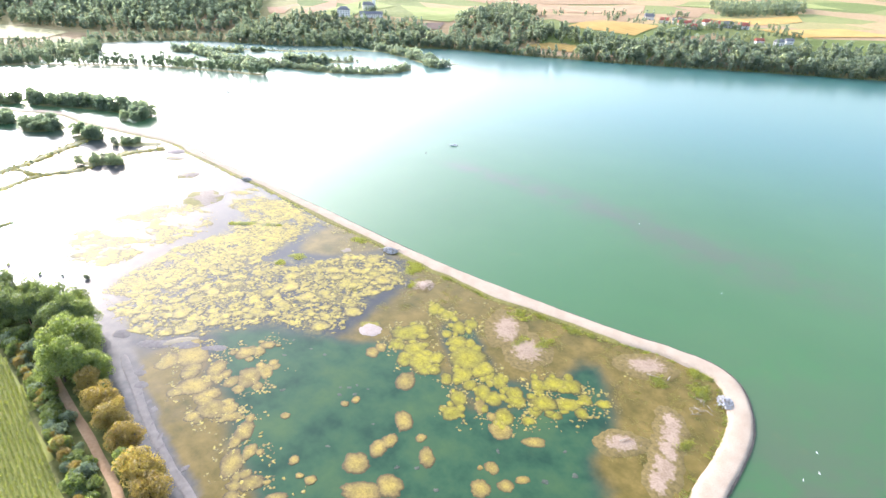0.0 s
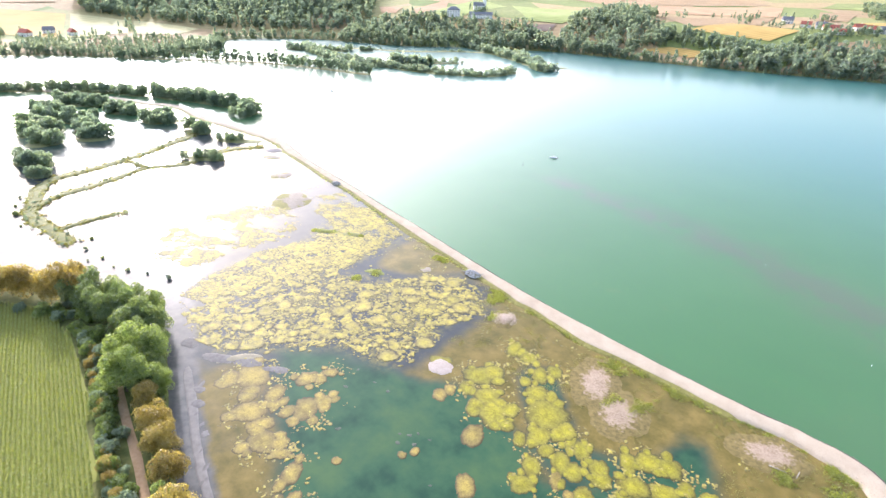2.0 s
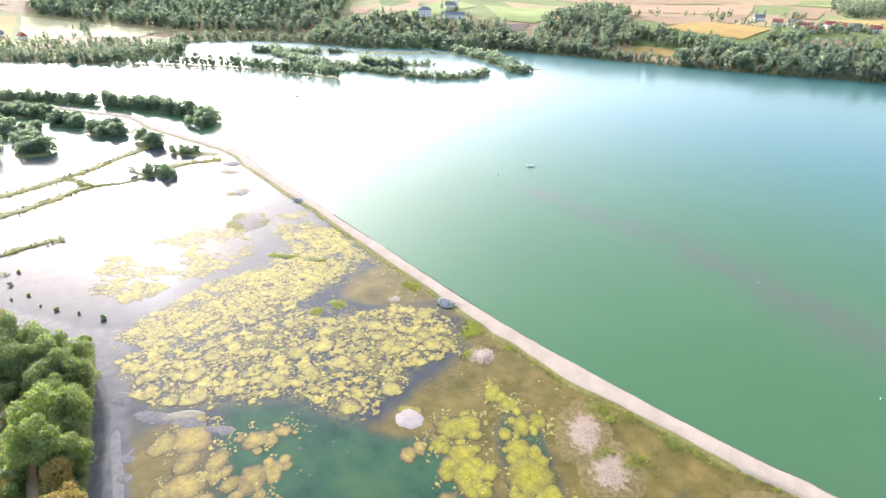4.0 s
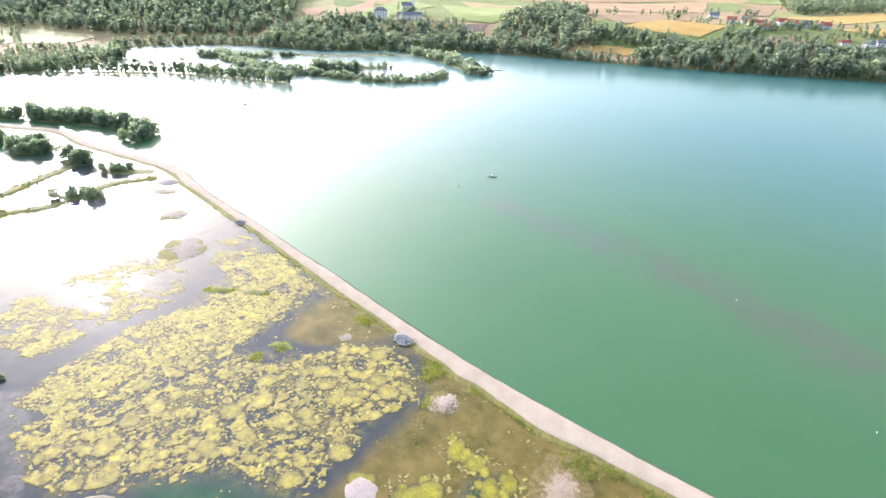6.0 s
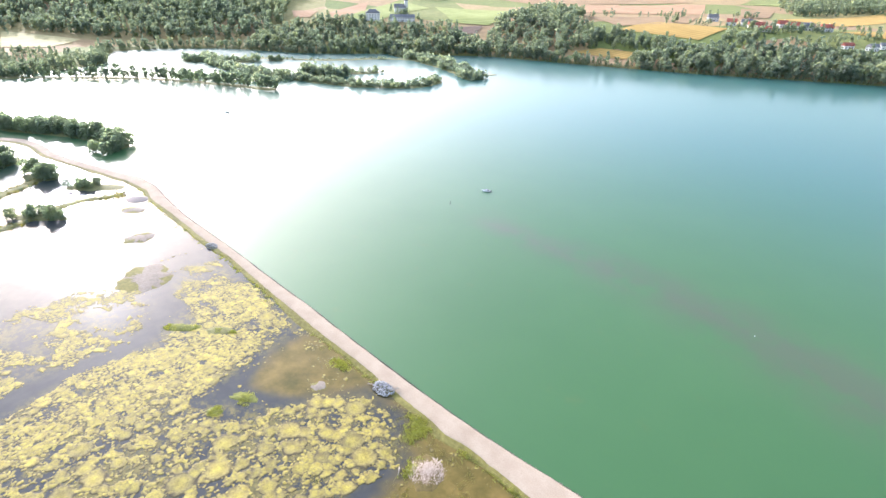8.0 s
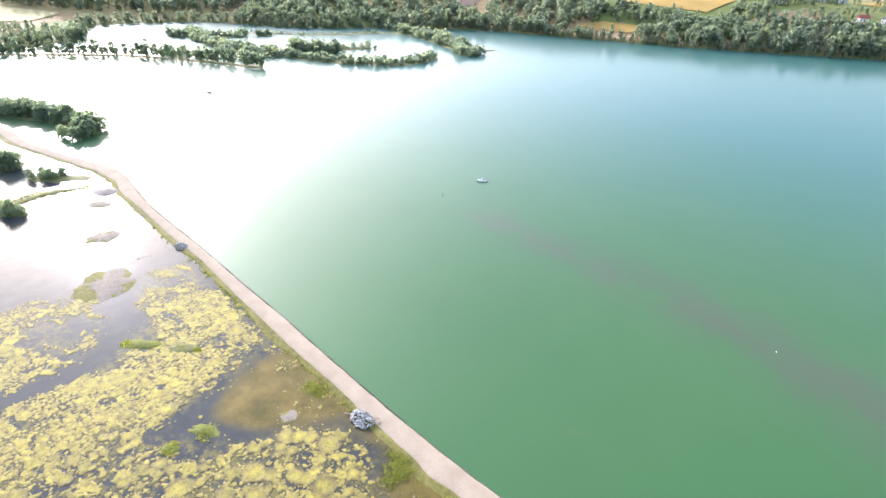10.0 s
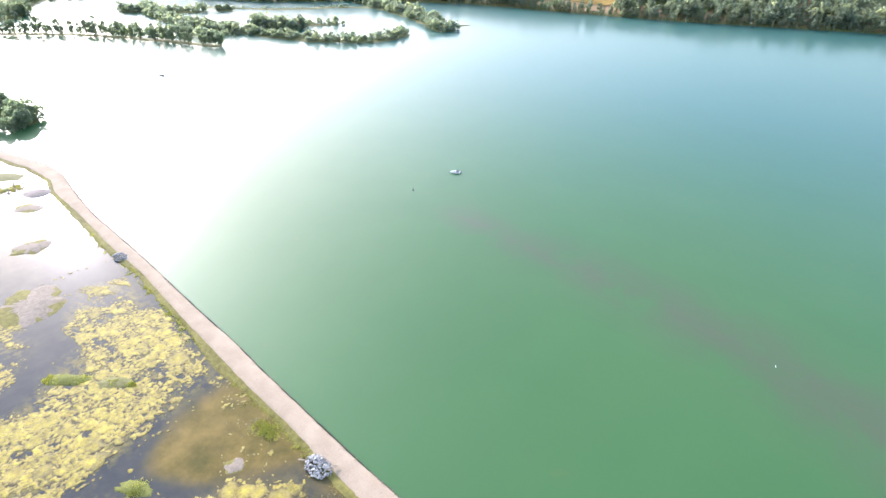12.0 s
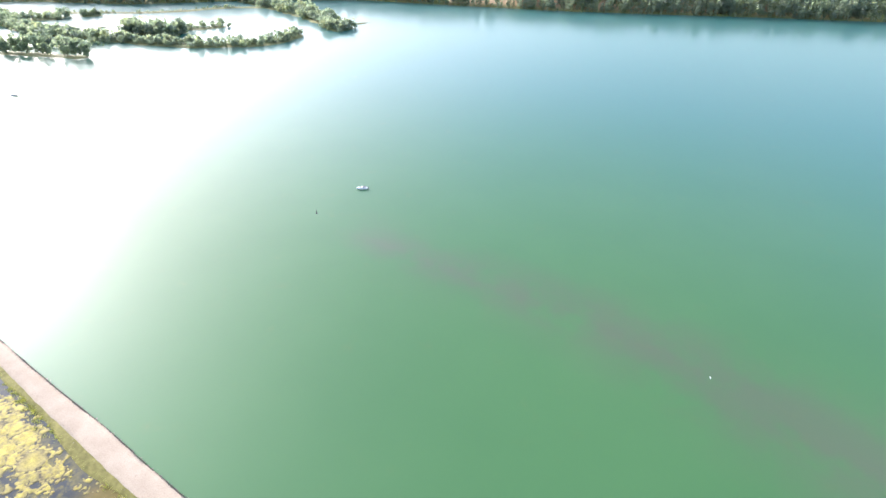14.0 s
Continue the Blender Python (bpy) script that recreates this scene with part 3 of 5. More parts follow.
WOOD_ISLES = [(-417, 92, 13, 9), (-453, 77, 13, 8), (-396, 49, 9, 8), (-419, 51, 8, 9), (-445, 50, 10, 10), (-399, 25, 9, 9), (-425, 25, 10, 12), (-455, 28, 10, 14), (-480, 36, 16, 9), (-496, 56, 24, 8), (-361, 17, 11, 6),
              (-338, 17, 5, 4), (-322, 92, 12, 3.5), (-350, 117, 8, 5), (-378, 105, 10, 6), (-632, 377, 9, 5), (-572, 380, 5, 3)]
for x, y, rx, ry in WOOD_ISLES:
    lay_blob("wooded_islet", x, y, rx, ry, 0.8, REEDLAND, "small islet with willows standing in the lagoon", "islet", "wooded islets", "structure")
lay_blob("reed_flat", -345, 119.5, 15, 4.5, 0.4, REEDLAND, "yellow-green reed flat at the end of the lagoon dike", "reed flat", kind="structure", rag=0.5)
PALE_BARS = [(-77, 121, 4.0, 6.5), (-66.5, 116.5, 4.6, 5.4), (-37.4, 134.2, 5.6, 3.6), (-23.4, 117.0, 2.3, 3.6), (-22.0, 112.5, 2.3, 3.8), (-20.5, 107.5, 2.0, 3.9), (-19.2, 102, 2.4, 3.9), (-18.6, 97, 2.0, 3.4), (-29.7, 102.1, 4.0, 2.6)]
for x, y, rx, ry in PALE_BARS:
    lay_blob("sand_bar", x, y, rx * 1.8, ry * 1.75, 0.2, SAND, "pale dry sand bar with reed litter in the shallows", "sand bar", "sand bars", rag=0.32)
lay_blob("gravel_mound", -106.8, 91.1, 3.8, 3.2, 0.2, SHELL, "white gravel mound rising out of the lagoon", "gravel mound", rag=0.3)
lay_blob("algae_mat", -108.6, 92.6, 3.4, 2.8, 0.05, ALGAE, "yellow algae fringe round the white gravel mound", "algae mat", "algae mats", rag=0.6)
lay_blob("gravel_mound", -113.2, 121.2, 3.4, 5.2, 0.4, SAND, "pale mound of gravel and flattened dry reeds", "gravel mound", rag=0.3)
BARE = simple("bare_gravel", (0.19, 0.155, 0.115), (0.34, 0.28, 0.22), 1.2, relief=0.08)
for x, y, rx, ry, tall, say in [(-240.0, 107.0, 8.6, 8.0, 0.5, "bare gravel island with an olive reed fringe"), (-274, 116.2, 4.6, 4.4, 0.4, "small bare gravel island with a reed fringe"), (-304.5, 123.5, 5.0, 3.0, 0.3, "flat muddy gravel island beside the dam"), (-152.8, 119.7, 1.9, 1.8, 0.12, "tiny flat gravel islet among the algae")]:
    isle = lay_blob("gravel_island", x, y, rx, ry, tall, BARE, say, "island", "gravel islands", rag=0.55)
    fringe = part("reed_fringe", blob_mesh("reed_fringe", rx * 1.08, ry * 1.12, tall * 0.9, OLIVE, int(-x), 0.5), isle, "olive reed fringe", pose(-0.07 * rx, -0.04 * ry, -0.02))
lay_blob("gravel_heap", -316.2, 129.2, 5.4, 4.2, 1.0, SHELL, "grey-white heap of dumped gravel", "gravel heap", rag=0.15)
lay_blob("reed_islet", -202.6, 104.4, 5.6, 2.0, 0.35, GREENREED, "thin green reed islet among the algae", "islet", "reed islets", rag=0.4)
lay_blob("reed_islet", -193.6, 111.8, 5.0, 1.9, 0.25, REEDLAND, "thin drying reed islet among the algae", "islet", "reed islets", rag=0.5)
lay_blob("reed_islet", -162.2, 103.7, 4.0, 1.6, 0.25, GREENREED, "small green reed islet among the algae", "islet", "reed islets", rag=0.5)
lay_blob("reed_islet", -162.4, 96.0, 2.0, 1.7, 0.25, GREENREED, "small green reed islet among the algae", "islet", "reed islets", rag=0.5)
for x, y, rx, ry in [(-146, 43, 5.5, 1.8), (-139.5, 49, 5.5, 1.8), (-132, 54, 4, 1.4), (-157.6, 38.8, 2.6, 2.6), (-131, 33, 2.2, 1.5), (-136, 35, 1.8, 1.2)]:
    lay_blob("mud_bar", x, y, rx, ry, 0.06, MUD, "grey wet mud bar along the overgrown bank", "mud bar", "mud bars", rag=0.4)

PALE_MUD = simple("pale_mud", (0.13, 0.118, 0.105), (0.225, 0.20, 0.178), 0.5, 0.8, relief=0.06)
TAN_MUD = simple("tan_mud", (0.17, 0.145, 0.095), (0.26, 0.225, 0.15), 0.7, 0.8, relief=0.06)
lay_strip("mud_bar", [(-150, 36.2), (-142, 34), (-129, 31.4), (-118, 29), (-107, 27.5), (-96.7, 26.2), (-84, 25.4), (-72, 24)], 2.2, 0.06, PALE_MUD, "long pale mud bar along the overgrown bank", "mud bar", 71)
lay_strip("mud_bar", [(-144.5, 40), (-143.5, 46.5), (-141, 51), (-138, 55)], 2.8, 0.1, TAN_MUD, "tan mud bar with a thin algae fringe", "mud bar", 72)
for k in range(14):
    x = -80 - 4.4 * k
    y = np.interp(-x, [72, 96, 120, 142], [21.5, 26, 30, 34.5]) + random.gauss(0, 0.9)
    lay_blob("mud_bar", x + random.uniform(-1, 1), y, random.uniform(0.3, 0.9), random.uniform(0.6, 1.6), 0.03, MUD, "grey wet mud bar along the overgrown bank", "mud bar", "mud bars", rag=0.6)

# ---- algae ----
MATS_WEST = [(-133.3, 48, 6.4, 6), (-123.2, 50.1, 3.2, 4.5), (-121, 42.4, 5.5, 4.8), (-109.7, 41.5, 4.7, 4.3), (-104, 43.3, 3.2, 2), (-97.4, 43.1, 2.5, 4.2), (-123.7, 59.3, 3.6, 3.6),
             (-122.3, 65.4, 2.9, 2.1), (-113.7, 54.1, 4.3, 5.1), (-112.9, 58.8, 2.5, 3.3), (-109, 53.7, 1.8, 1.8), (-90.9, 36.1, 3.1, 5.2), (-83.1, 36.2, 3.5, 2.6), (-75.9, 37.8, 2.7, 1.6), (-89.2, 42.1, 1.1, 1.2), (-82.9, 31.6, 1.9, 1.8)]
MATS_POOL = [(-82.4, 82.1, 3.2, 4.1), (-98.1, 84.2, 2.2, 2.8), (-98.1, 87.5, 1.9, 2.4), (-64.1, 50.8, 5.3, 3.1), (-61, 56, 3.3, 3.5), (-70.9, 55, 3.6, 3.3), (-70.5, 61.4, 2.5, 2.9), (-70.2, 64.8, 2, 2.5),
             (-72.4, 71.5, 2.6, 3.7), (-60.5, 67.1, 2.1, 3.3), (-65.5, 70.4, 1.4, 1.6), (-81.6, 46, 1.4, 1.5), (-94.7, 52.6, 1.4, 1.3), (-74.5, 45.3, 1.6, 1.4), (-77.2, 44.4, 1.1, 0.9), (-87.4, 65.3, 1.2, 1.3), (-86.5, 68.2, 1.2, 1.6)]
MATS_EAST = [(-46.3, 68.9, 2.7, 2.8), (-42.7, 73.2, 2.1, 2.1), (-40.9, 77, 1.9, 1.4), (-47.9, 75, 1.9, 2.2), (-49.8, 73.2, 0.8, 0.9), (-53.2, 85.4, 3.2, 3.7), (-45.1, 87.9, 3.2, 2), (-61.8, 88.4, 1.8, 3.1), (-57.5, 87.6, 1.5, 1.7)]
MATS_CHAIN = [(-100.7, 113.4, 2.4, 4.1), (-95.3, 113.9, 2.7, 3.4), (-88, 110.9, 2.6, 3.7), (-86.5, 115.1, 2.3, 3.3), (-83.5, 105.1, 3.2, 3.5), (-76.8, 101.3, 5.4, 6.5), (-72.9, 95, 3.3, 3.4), (-68.9, 92.8, 2.2, 2.5), (-68.1, 100, 2.1, 3.5),
              (-64, 99.4, 2.3, 3.4), (-64.5, 92.9, 2.6, 3.6), (-61.2, 93.1, 2.8, 2.8), (-67.8, 86.9, 2.5, 3.1), (-75.1, 90.4, 2, 2.9), (-83.1, 96.3, 1.8, 2.3), (-85.4, 91.4, 4.6, 5), (-90.3, 93.8, 3.9, 3.6), (-97.8, 97.3, 4.9, 3.9), (-96.4, 101.4, 2.9, 3.7),
              (-96, 91.7, 2.2, 3.4), (-82.2, 90.5, 3, 2.6), (-88.6, 105.9, 1.9, 2.6)]
MATS_TAIL = [(-65.5, 81.8, 2.7, 3), (-58.3, 98.5, 2.6, 2.8), (-55.8, 96.4, 2.8, 2.4), (-55.4, 105.3, 2.1, 3.4), (-52.6, 109.1, 3.3, 3.5), (-48.8, 111.4, 3, 3.5), (-50.6, 100.8, 3.6, 3.2), (-50.7, 96.8, 2.5, 2.3), (-45.9, 104.6, 3.6, 2.8),
             (-43.3, 109.4, 2.3, 2.5), (-39, 111.4, 2.4, 2.1), (-46.4, 98.9, 2.5, 1.9), (-41.5, 104.3, 2, 2.8), (-55.1, 89.6, 2.7, 3.3), (-60.6, 88.5, 1.4, 1.9), (-50, 92.8, 2.1, 1.9)]
for rows, stuff, tint, say in ((MATS_WEST, ALGAE_TAN, 0.35, "tan-yellow floating algae mat in the shallows"), (MATS_POOL, ALGAE_TAN, 0.1, "tan-yellow algae mat floating in the green pool"),
                               (MATS_EAST, ALGAE_TAN, 0.35, "dull tan algae mat floating in the green pool"), (MATS_CHAIN, ALGAE, 0.2, "bright yellow-green floating algae mat"), (MATS_TAIL, ALGAE, 0.5, "yellow-green floating algae mat")):
    for x, y, rx, ry in rows:
        lone = rows is MATS_POOL or rows is MATS_EAST or rx * ry < 6
        cakes = [(0, 0, 0.92)]
        if not lone:
            main = 1.0 if rows is not MATS_WEST else 0.85
            cakes = [(0, 0, main)] + [(random.uniform(0.85, 1.15), random.uniform(0, 6.28), random.uniform(0.28, 0.55)) for k in range(min(5, 2 + int(rx * ry / 6)))]
        for d, a, w in cakes:
            q = Matrix.Rotation(radians(VIEW_TURN), 2) @ Vector((rx * d * math.cos(a), ry * d * math.sin(a)))
            lay_blob("algae_mat", x + q.x, y + q.y, rx * w, ry * w, 0.045, stuff, say, "algae mat", "algae mats", rag=0.34, n=84, lift=0.0012, tone=min(1, max(0, tint + random.uniform(-0.4, 0.4))))


def carpet(name, x0, x1, y0, y1, step, field, count):
    """The part of a fine grid where field(x, y)[0] is positive, cut along the zero line, as a thin raised mesh."""
    xs, ys = np.arange(x0, x1, step), np.arange(y0, y1, step)
    gx, gy = np.meshgrid(xs, ys, indexing="ij")
    f, tone, worn = field(gx, gy)
    co, rim, tones, index, faces = [], [], [], {}, []
    ny = len(ys)

    def corner(i, j):
        key = i * ny + j
        if key not in index:
            index[key] = len(co)
            v = f[i, j]
            co.append((xs[i], ys[j], 0.015 + min(0.08, 0.22 * v)))
            rim.append(worn[i, j])
            tones.append(tone[i, j])
        return index[key]

    def crossing(i, j, k, q):
        key = (i, j, k, q) if (i, j) < (k, q) else (k, q, i, j)
        if key not in index:
            u = f[i, j] / (f[i, j] - f[k, q])
            index[key] = len(co)
            co.append((xs[i] + u * (xs[k] - xs[i]), ys[j] + u * (ys[q] - ys[j]), 0.008))
            rim.append(1.0)
            tones.append(max(tone[i, j], 0) if f[i, j] > 0 else tone[k, q])
        return index[key]

    pos = f > 0
    some = pos[:-1, :-1] | pos[1:, :-1] | pos[:-1, 1:] | pos[1:, 1:]
    for i, j in zip(*np.nonzero(some)):
        ring = ((i, j), (i + 1, j), (i + 1, j + 1), (i, j + 1))
        face = []
        for (a, b), (c, d) in zip(ring, ring[1:] + ring[:1]):
            if pos[a, b]:
                face.append(corner(a, b))
            if pos[a, b] != pos[c, d]:
                face.append(crossing(a, b, c, d))
        if len(face) > 2:
            faces.append(face)
    root = list(range(len(co)))

    def top(k):
        while root[k] != k:
            root[k] = root[root[k]]
            k = root[k]
        return k
    for face in faces:
        a = top(face[0])
        for k in face[1:]:
            root[top(k)] = a
    floes = {}
    for face in faces:
        floes.setdefault(top(face[0]), []).append(face)
    ranked = sorted(floes.values(), key=len, reverse=True)

    def piece(some, x=0.0, y=0.0):
        number, places, out = {}, [], []
        for face in some:
            for k in face:
                if k not in number:
                    number[k] = len(places)
                    places.append(k)
            out.append([number[k] for k in face])
        me = bpy.data.meshes.new(name)
        me.from_pydata([(co[k][0] - x, co[k][1] - y, co[k][2]) for k in places], [], out)
        for key, values in (("rim", rim), ("tone", tones)):
            me.attributes.new(key, "FLOAT", "POINT").data.foreach_set("value", np.array([values[k] for k in places], np.float32))
        me.polygons.foreach_set("use_smooth", np.ones(len(me.polygons), bool))
        me.materials.append(ALGAE_DRY)
        return me
    for some in ranked[:count]:
        x, y = co[some[0][0]][:2]
        tagged(part("algae_mat", piece(some, x, y), None, "", pose(x, y, 0)), "tan-yellow floating algae mat with a crumbling edge", "algae mat", "algae mats")
    return piece([face for some in ranked[count:] for face in some])


STRING = [(-153, 120, 1.8, 1.8), (-149.5, 122, 1.2, 1.2), (-146, 119, 1.2, 1.2), (-144.5, 115, 1.2, 1.2), (-142, 112, 1.2, 1.2), (-157, 124, 1, 1), (-161, 127, 1, 1), (-168, 128, 1, 1), (-176, 130, 1, 1)]


def algae_field(gx, gy):
    """Broken algae carpet: round cakes of several sizes with cracks and open leads between them."""
    wx = gx + 1.0 * (fractal(gx / 1.8, gy / 1.8, 11) - 0.5) + 0.5 * (value_noise(gx * 1.3, gy * 1.3, 12) - 0.5)
    wy = gy + 1.0 * (fractal(gx / 1.8, gy / 1.8, 21) - 0.5) + 0.5 * (value_noise(gx * 1.3, gy * 1.3, 22) - 0.5)
    edge = depth_in(gx, gy, DENSE) + 5 * (fractal(gx / 9, gy / 9, 31) - 0.5)
    streak = depth_in(gx, gy, STREAK) + 6 * (fractal(gx / 8, gy / 8, 33) - 0.5)
    lead = fractal((gx + 0.5 * gy) / 22, (gy - 0.5 * gx) / 9, 41)
    cover = np.clip(1.1 * ease(-1.5, 4, edge) - 1.0 * ease(0.54, 0.68, lead), 0, 1)
    cover = np.maximum(cover, 0.8 * ease(-1, 4, streak) * ease(0.62, 0.46, lead))
    crumbs = np.zeros(gx.shape)
    for rows in (MATS_WEST, MATS_CHAIN, MATS_TAIL, STRING):
        for x, y, rx, ry in rows:
            near = (np.abs(gx - x) < 9) & (np.abs(gy - y) < 9)
            crumbs[near] = np.maximum(crumbs[near], 0.95 * np.exp(-((np.hypot(gx[near] - x, gy[near] - y) - 1.1 * (rx + ry) / 2) / 2.2) ** 2))
    crumbs = crumbs * ease(0.36, 0.56, fractal(gx / 4, gy / 4, 77))
    crumbs = np.maximum(crumbs, 0.3 * ease(36, 24, -side(gx, gy, DAM)) * ease(-3, -6, depth_in(gx, gy, POOL)) * ease(0.48, 0.66, fractal(gx / 7, gy / 7, 79)))
    best, tone, worn = np.full(gx.shape, -1.0), np.zeros(gx.shape), np.ones(gx.shape)
    open_grain = fractal(gx / 6, gy / 6, 93, 3)
    ragged = fractal(gx / 0.9, gy / 0.9, 91, 3) - 0.45
    mended = fractal(gx / 3.2, gy / 3.2, 97, 3) - 0.42
    sheet = ease(-165, -185, gx + 8 * (open_grain - 0.5))
    for size, seed, share, crumb, low, high, cracks in ((7.5, 51, 0.5, 0, 0.28, 0.44, 0), (4.4, 47, 0.6, 0, 0.3, 0.48, 0), (3.0, 61, 0.4, 0, 0.3, 0.52, 0), (3.4, 58, 0.22, 0, 1.2, 1.3, 1), (1.5, 66, 0.5, 0.25, 0.26, 0.5, 0), (0.9, 71, 0.62, 0.85, 0.28, 0.52, 0)):
        f1, f2, pick = cells(wx / size, wy / size, seed)
        reach = low + (high - low) * np.modf(pick * 31.7)[0]
        f = (reach - f1) * size
        if cracks:
            g1, g2, _ = cells(wx / 1.25 + 0.6 * open_grain, wy / 1.25, 83)
            f = np.minimum((f2 - f1) * 0.75 * size - 0.35 * np.maximum(open_grain - 0.36, 0), (g2 - g1) * 0.9 - 0.02 + 0.9 * np.maximum(mended, -0.12))
            pick = np.where(mended < 0, np.modf(pick * 0.5 + g1)[0] * 0.5, pick)
        f = f - (0.22 if cracks else 0.5) * min(size, 1.6) * np.maximum(ragged, -0.15)
        chance = cover * share * (ease(0.68, 0.44, open_grain) * 0.75 + 0.25 if cracks else 1)
        if size > 4:
            chance = chance * (1 - 0.85 * sheet)
        if cracks:
            chance = np.maximum(chance, cover * sheet * ease(0.66, 0.52, open_grain))
        f = np.where(pick < np.maximum(chance, crumbs * crumb), f, -0.5)
        won = f > best
        tone = np.where(won, np.modf(pick * 97.3)[0] * (0.75 if cracks else 1.0), tone)
        worn = np.where(won, np.clip(1 - f / (0.42 * size if not cracks else 0.55), 0, 1), worn)
        best = np.maximum(best, f)
    return best, np.clip(tone + 0.2 * ease(-190, -160, gx), 0, 1), worn


tagged(part("algae_carpet", carpet("algae_carpet", -250, -32, 30, 136, 0.27, algae_field, 112)), "crumbs of yellow-green algae floating between the mats", "algae", kind="stuff")


WEED = simple("drowned_weed", (0.04, 0.055, 0.04), (0.11, 0.115, 0.085), 1.5)
for x, y in [(-119, 72), (-115, 66), (-107, 74), (-112, 73), (-91, 66.5), (-91.3, 70), (-88.3, 69.3), (-93, 68.4), (-103, 57.4), (-90.5, 72), (-87.3, 73), (-77, 65.6), (-79.4, 53.7), (-60, 63.4), (-63.4, 60.5), (-49.7, 79.8), (-38.2, 90.5), (-53, 62), (-37, 80), (-33, 86)]:
    lay_blob("weed_clump", x, y, random.uniform(0.3, 0.75), random.uniform(0.3, 0.75), 0.04, WEED, "small dark clump of water weed in the pool", "water weed", "weed clumps", rag=0.6, n=28)


# ---- plants ----
def leaf_cloud(rng, lobes, count, size):
    """Small folded leaf clumps spread over the skins of several round lobes."""
    pick = rng.choice(len(lobes), count, p=[l[3] ** 2 / sum(q[3] ** 2 for q in lobes) for l in lobes])
    L = np.array(lobes)[pick]
    d = rng.normal(size=(count, 3))
    d[:, 2] = np.abs(d[:, 2]) * np.where(rng.random(count) < 0.75, 1, -1)
    d /= np.linalg.norm(d, axis=1)[:, None]
    c = L[:, :3] + d * (L[:, 3] * rng.uniform(0.72, 1.08, count))[:, None] * np.array([1, 1, 0.9])
    nrm = d + rng.normal(size=(count, 3)) * 0.55
    nrm /= np.linalg.norm(nrm, axis=1)[:, None]
    t = np.cross(nrm, rng.normal(size=(count, 3)))
    t /= np.linalg.norm(t, axis=1)[:, None]
    u = np.cross(nrm, t)
    s = (size * rng.uniform(0.6, 1.4, count))[:, None]
    co = np.stack([c - t * s, c + u * s * 0.7 + nrm * s * 0.15, c + t * s, c - u * s * 0.7 + nrm * s * 0.15], 1).reshape(-1, 3)
    return co, np.arange(count * 4).reshape(-1, 4)


def crown_lobes(rng, tall, wide, base, n):
    lobes = []
    for k in range(n):
        h = rng.uniform(0, 1)
        reach = wide * (1 - abs(h - 0.4) ** 1.5 * 1.1) * rng.uniform(0.35, 0.75)
        a = rng.uniform(0, 6.28)
        r = wide * rng.uniform(0.3, 0.5)
        lobes.append((reach * math.cos(a), reach * math.sin(a), base + (tall - base - r) * h + r * 0.3, r))
    lobes.append((0, 0, base + (tall - base) * 0.45, wide * 0.62))
    return lobes


def wood_mesh(name, tall, thick, lobes, sides=6):
    """A tapered trunk with limbs that reach into the lobes."""
    bm = bmesh.new()

    def limb(a, b, r0, r1):
        a, b = Vector(a), Vector(b)
        m = Matrix.Translation((a + b) / 2) @ (b - a).to_track_quat("Z", "Y").to_matrix().to_4x4()
        bmesh.ops.create_cone(bm, cap_ends=False, segments=sides, radius1=r0, radius2=r1, depth=(b - a).length, matrix=m)
    limb((0, 0, -0.4), (0.05 * tall * 0.2, 0, tall * 0.45), thick, thick * 0.65)
    limb((0.05 * tall * 0.2, 0, tall * 0.45), (0, 0, tall * 0.88), thick * 0.65, thick * 0.15)
    for l in lobes[:7]:
        limb((0, 0, max(tall * 0.2, l[2] * 0.55)), (l[0] * 0.85, l[1] * 0.85, l[2]), thick * 0.4, thick * 0.1)
    return from_bm(name, bm, BARK)


def make_tree(name, tall, wide, base, seed, leaf, count, size, label, category="tree", group="", lobes=14):
    rng = np.random.default_rng(seed)
    ob = new(name)
    shapes = crown_lobes(rng, tall, wide, base, lobes)
    part("trunk", wood_mesh("trunk", tall, tall * 0.022, shapes), ob)
    co, faces = leaf_cloud(rng, shapes, count, size)
    part("crown", mesh_data("crown", co, faces, leaf), ob)
    return tagged(ob, label, category, group)


used = {}


def plant(key, x, y, scale, label="", z=None):
    """The first of a kind is moved into place, the others are copies of it."""
    src = used[key]
    s = scale * random.uniform(0.92, 1.08)
    m = pose(x, y, height(x, y) - 0.1 if z is None else z, 0, 0, random.uniform(0, 360)) @ Matrix.Diagonal((s * random.uniform(0.9, 1.1), s * random.uniform(0.9, 1.1), s, 1))
    if src.get("placed"):
        ob = copy_thing(src, m)
    else:
        src["placed"] = 1
        ob = src
        ob.matrix_basis = m
    if label:
        tagged(ob, label)
    return ob


# trees of the near bank
for v in range(3):
    used["green%d" % v] = make_tree("tree", 12, 5.2, 2.2, 10 + v, GREEN_LEAF, 5600, 0.24, "broad green deciduous tree on the lagoon bank", group="bank trees", lobes=20)
    used["dark%d" % v] = make_tree("tree", 10, 4.2, 1.2, 20 + v, DARK_LEAF, 4400, 0.22, "dark green tree on the lagoon bank", group="bank trees", lobes=16)
    used["rust%d" % v] = make_tree("tree", 8, 4.0, 0.8, 30 + v, RUST_LEAF, 4600, 0.19, "rust-tinged autumn tree beside the dirt track", group="bank trees", lobes=16)
    used["shrub%d" % v] = make_tree("shrub", 3.6, 2.6, 0.2, 40 + v, (GREEN_LEAF, WILLOW_LEAF, GREEN_LEAF)[v], 1100, 0.24, "bushy green shrub along the corn field", "shrub", "bank shrubs", 11)
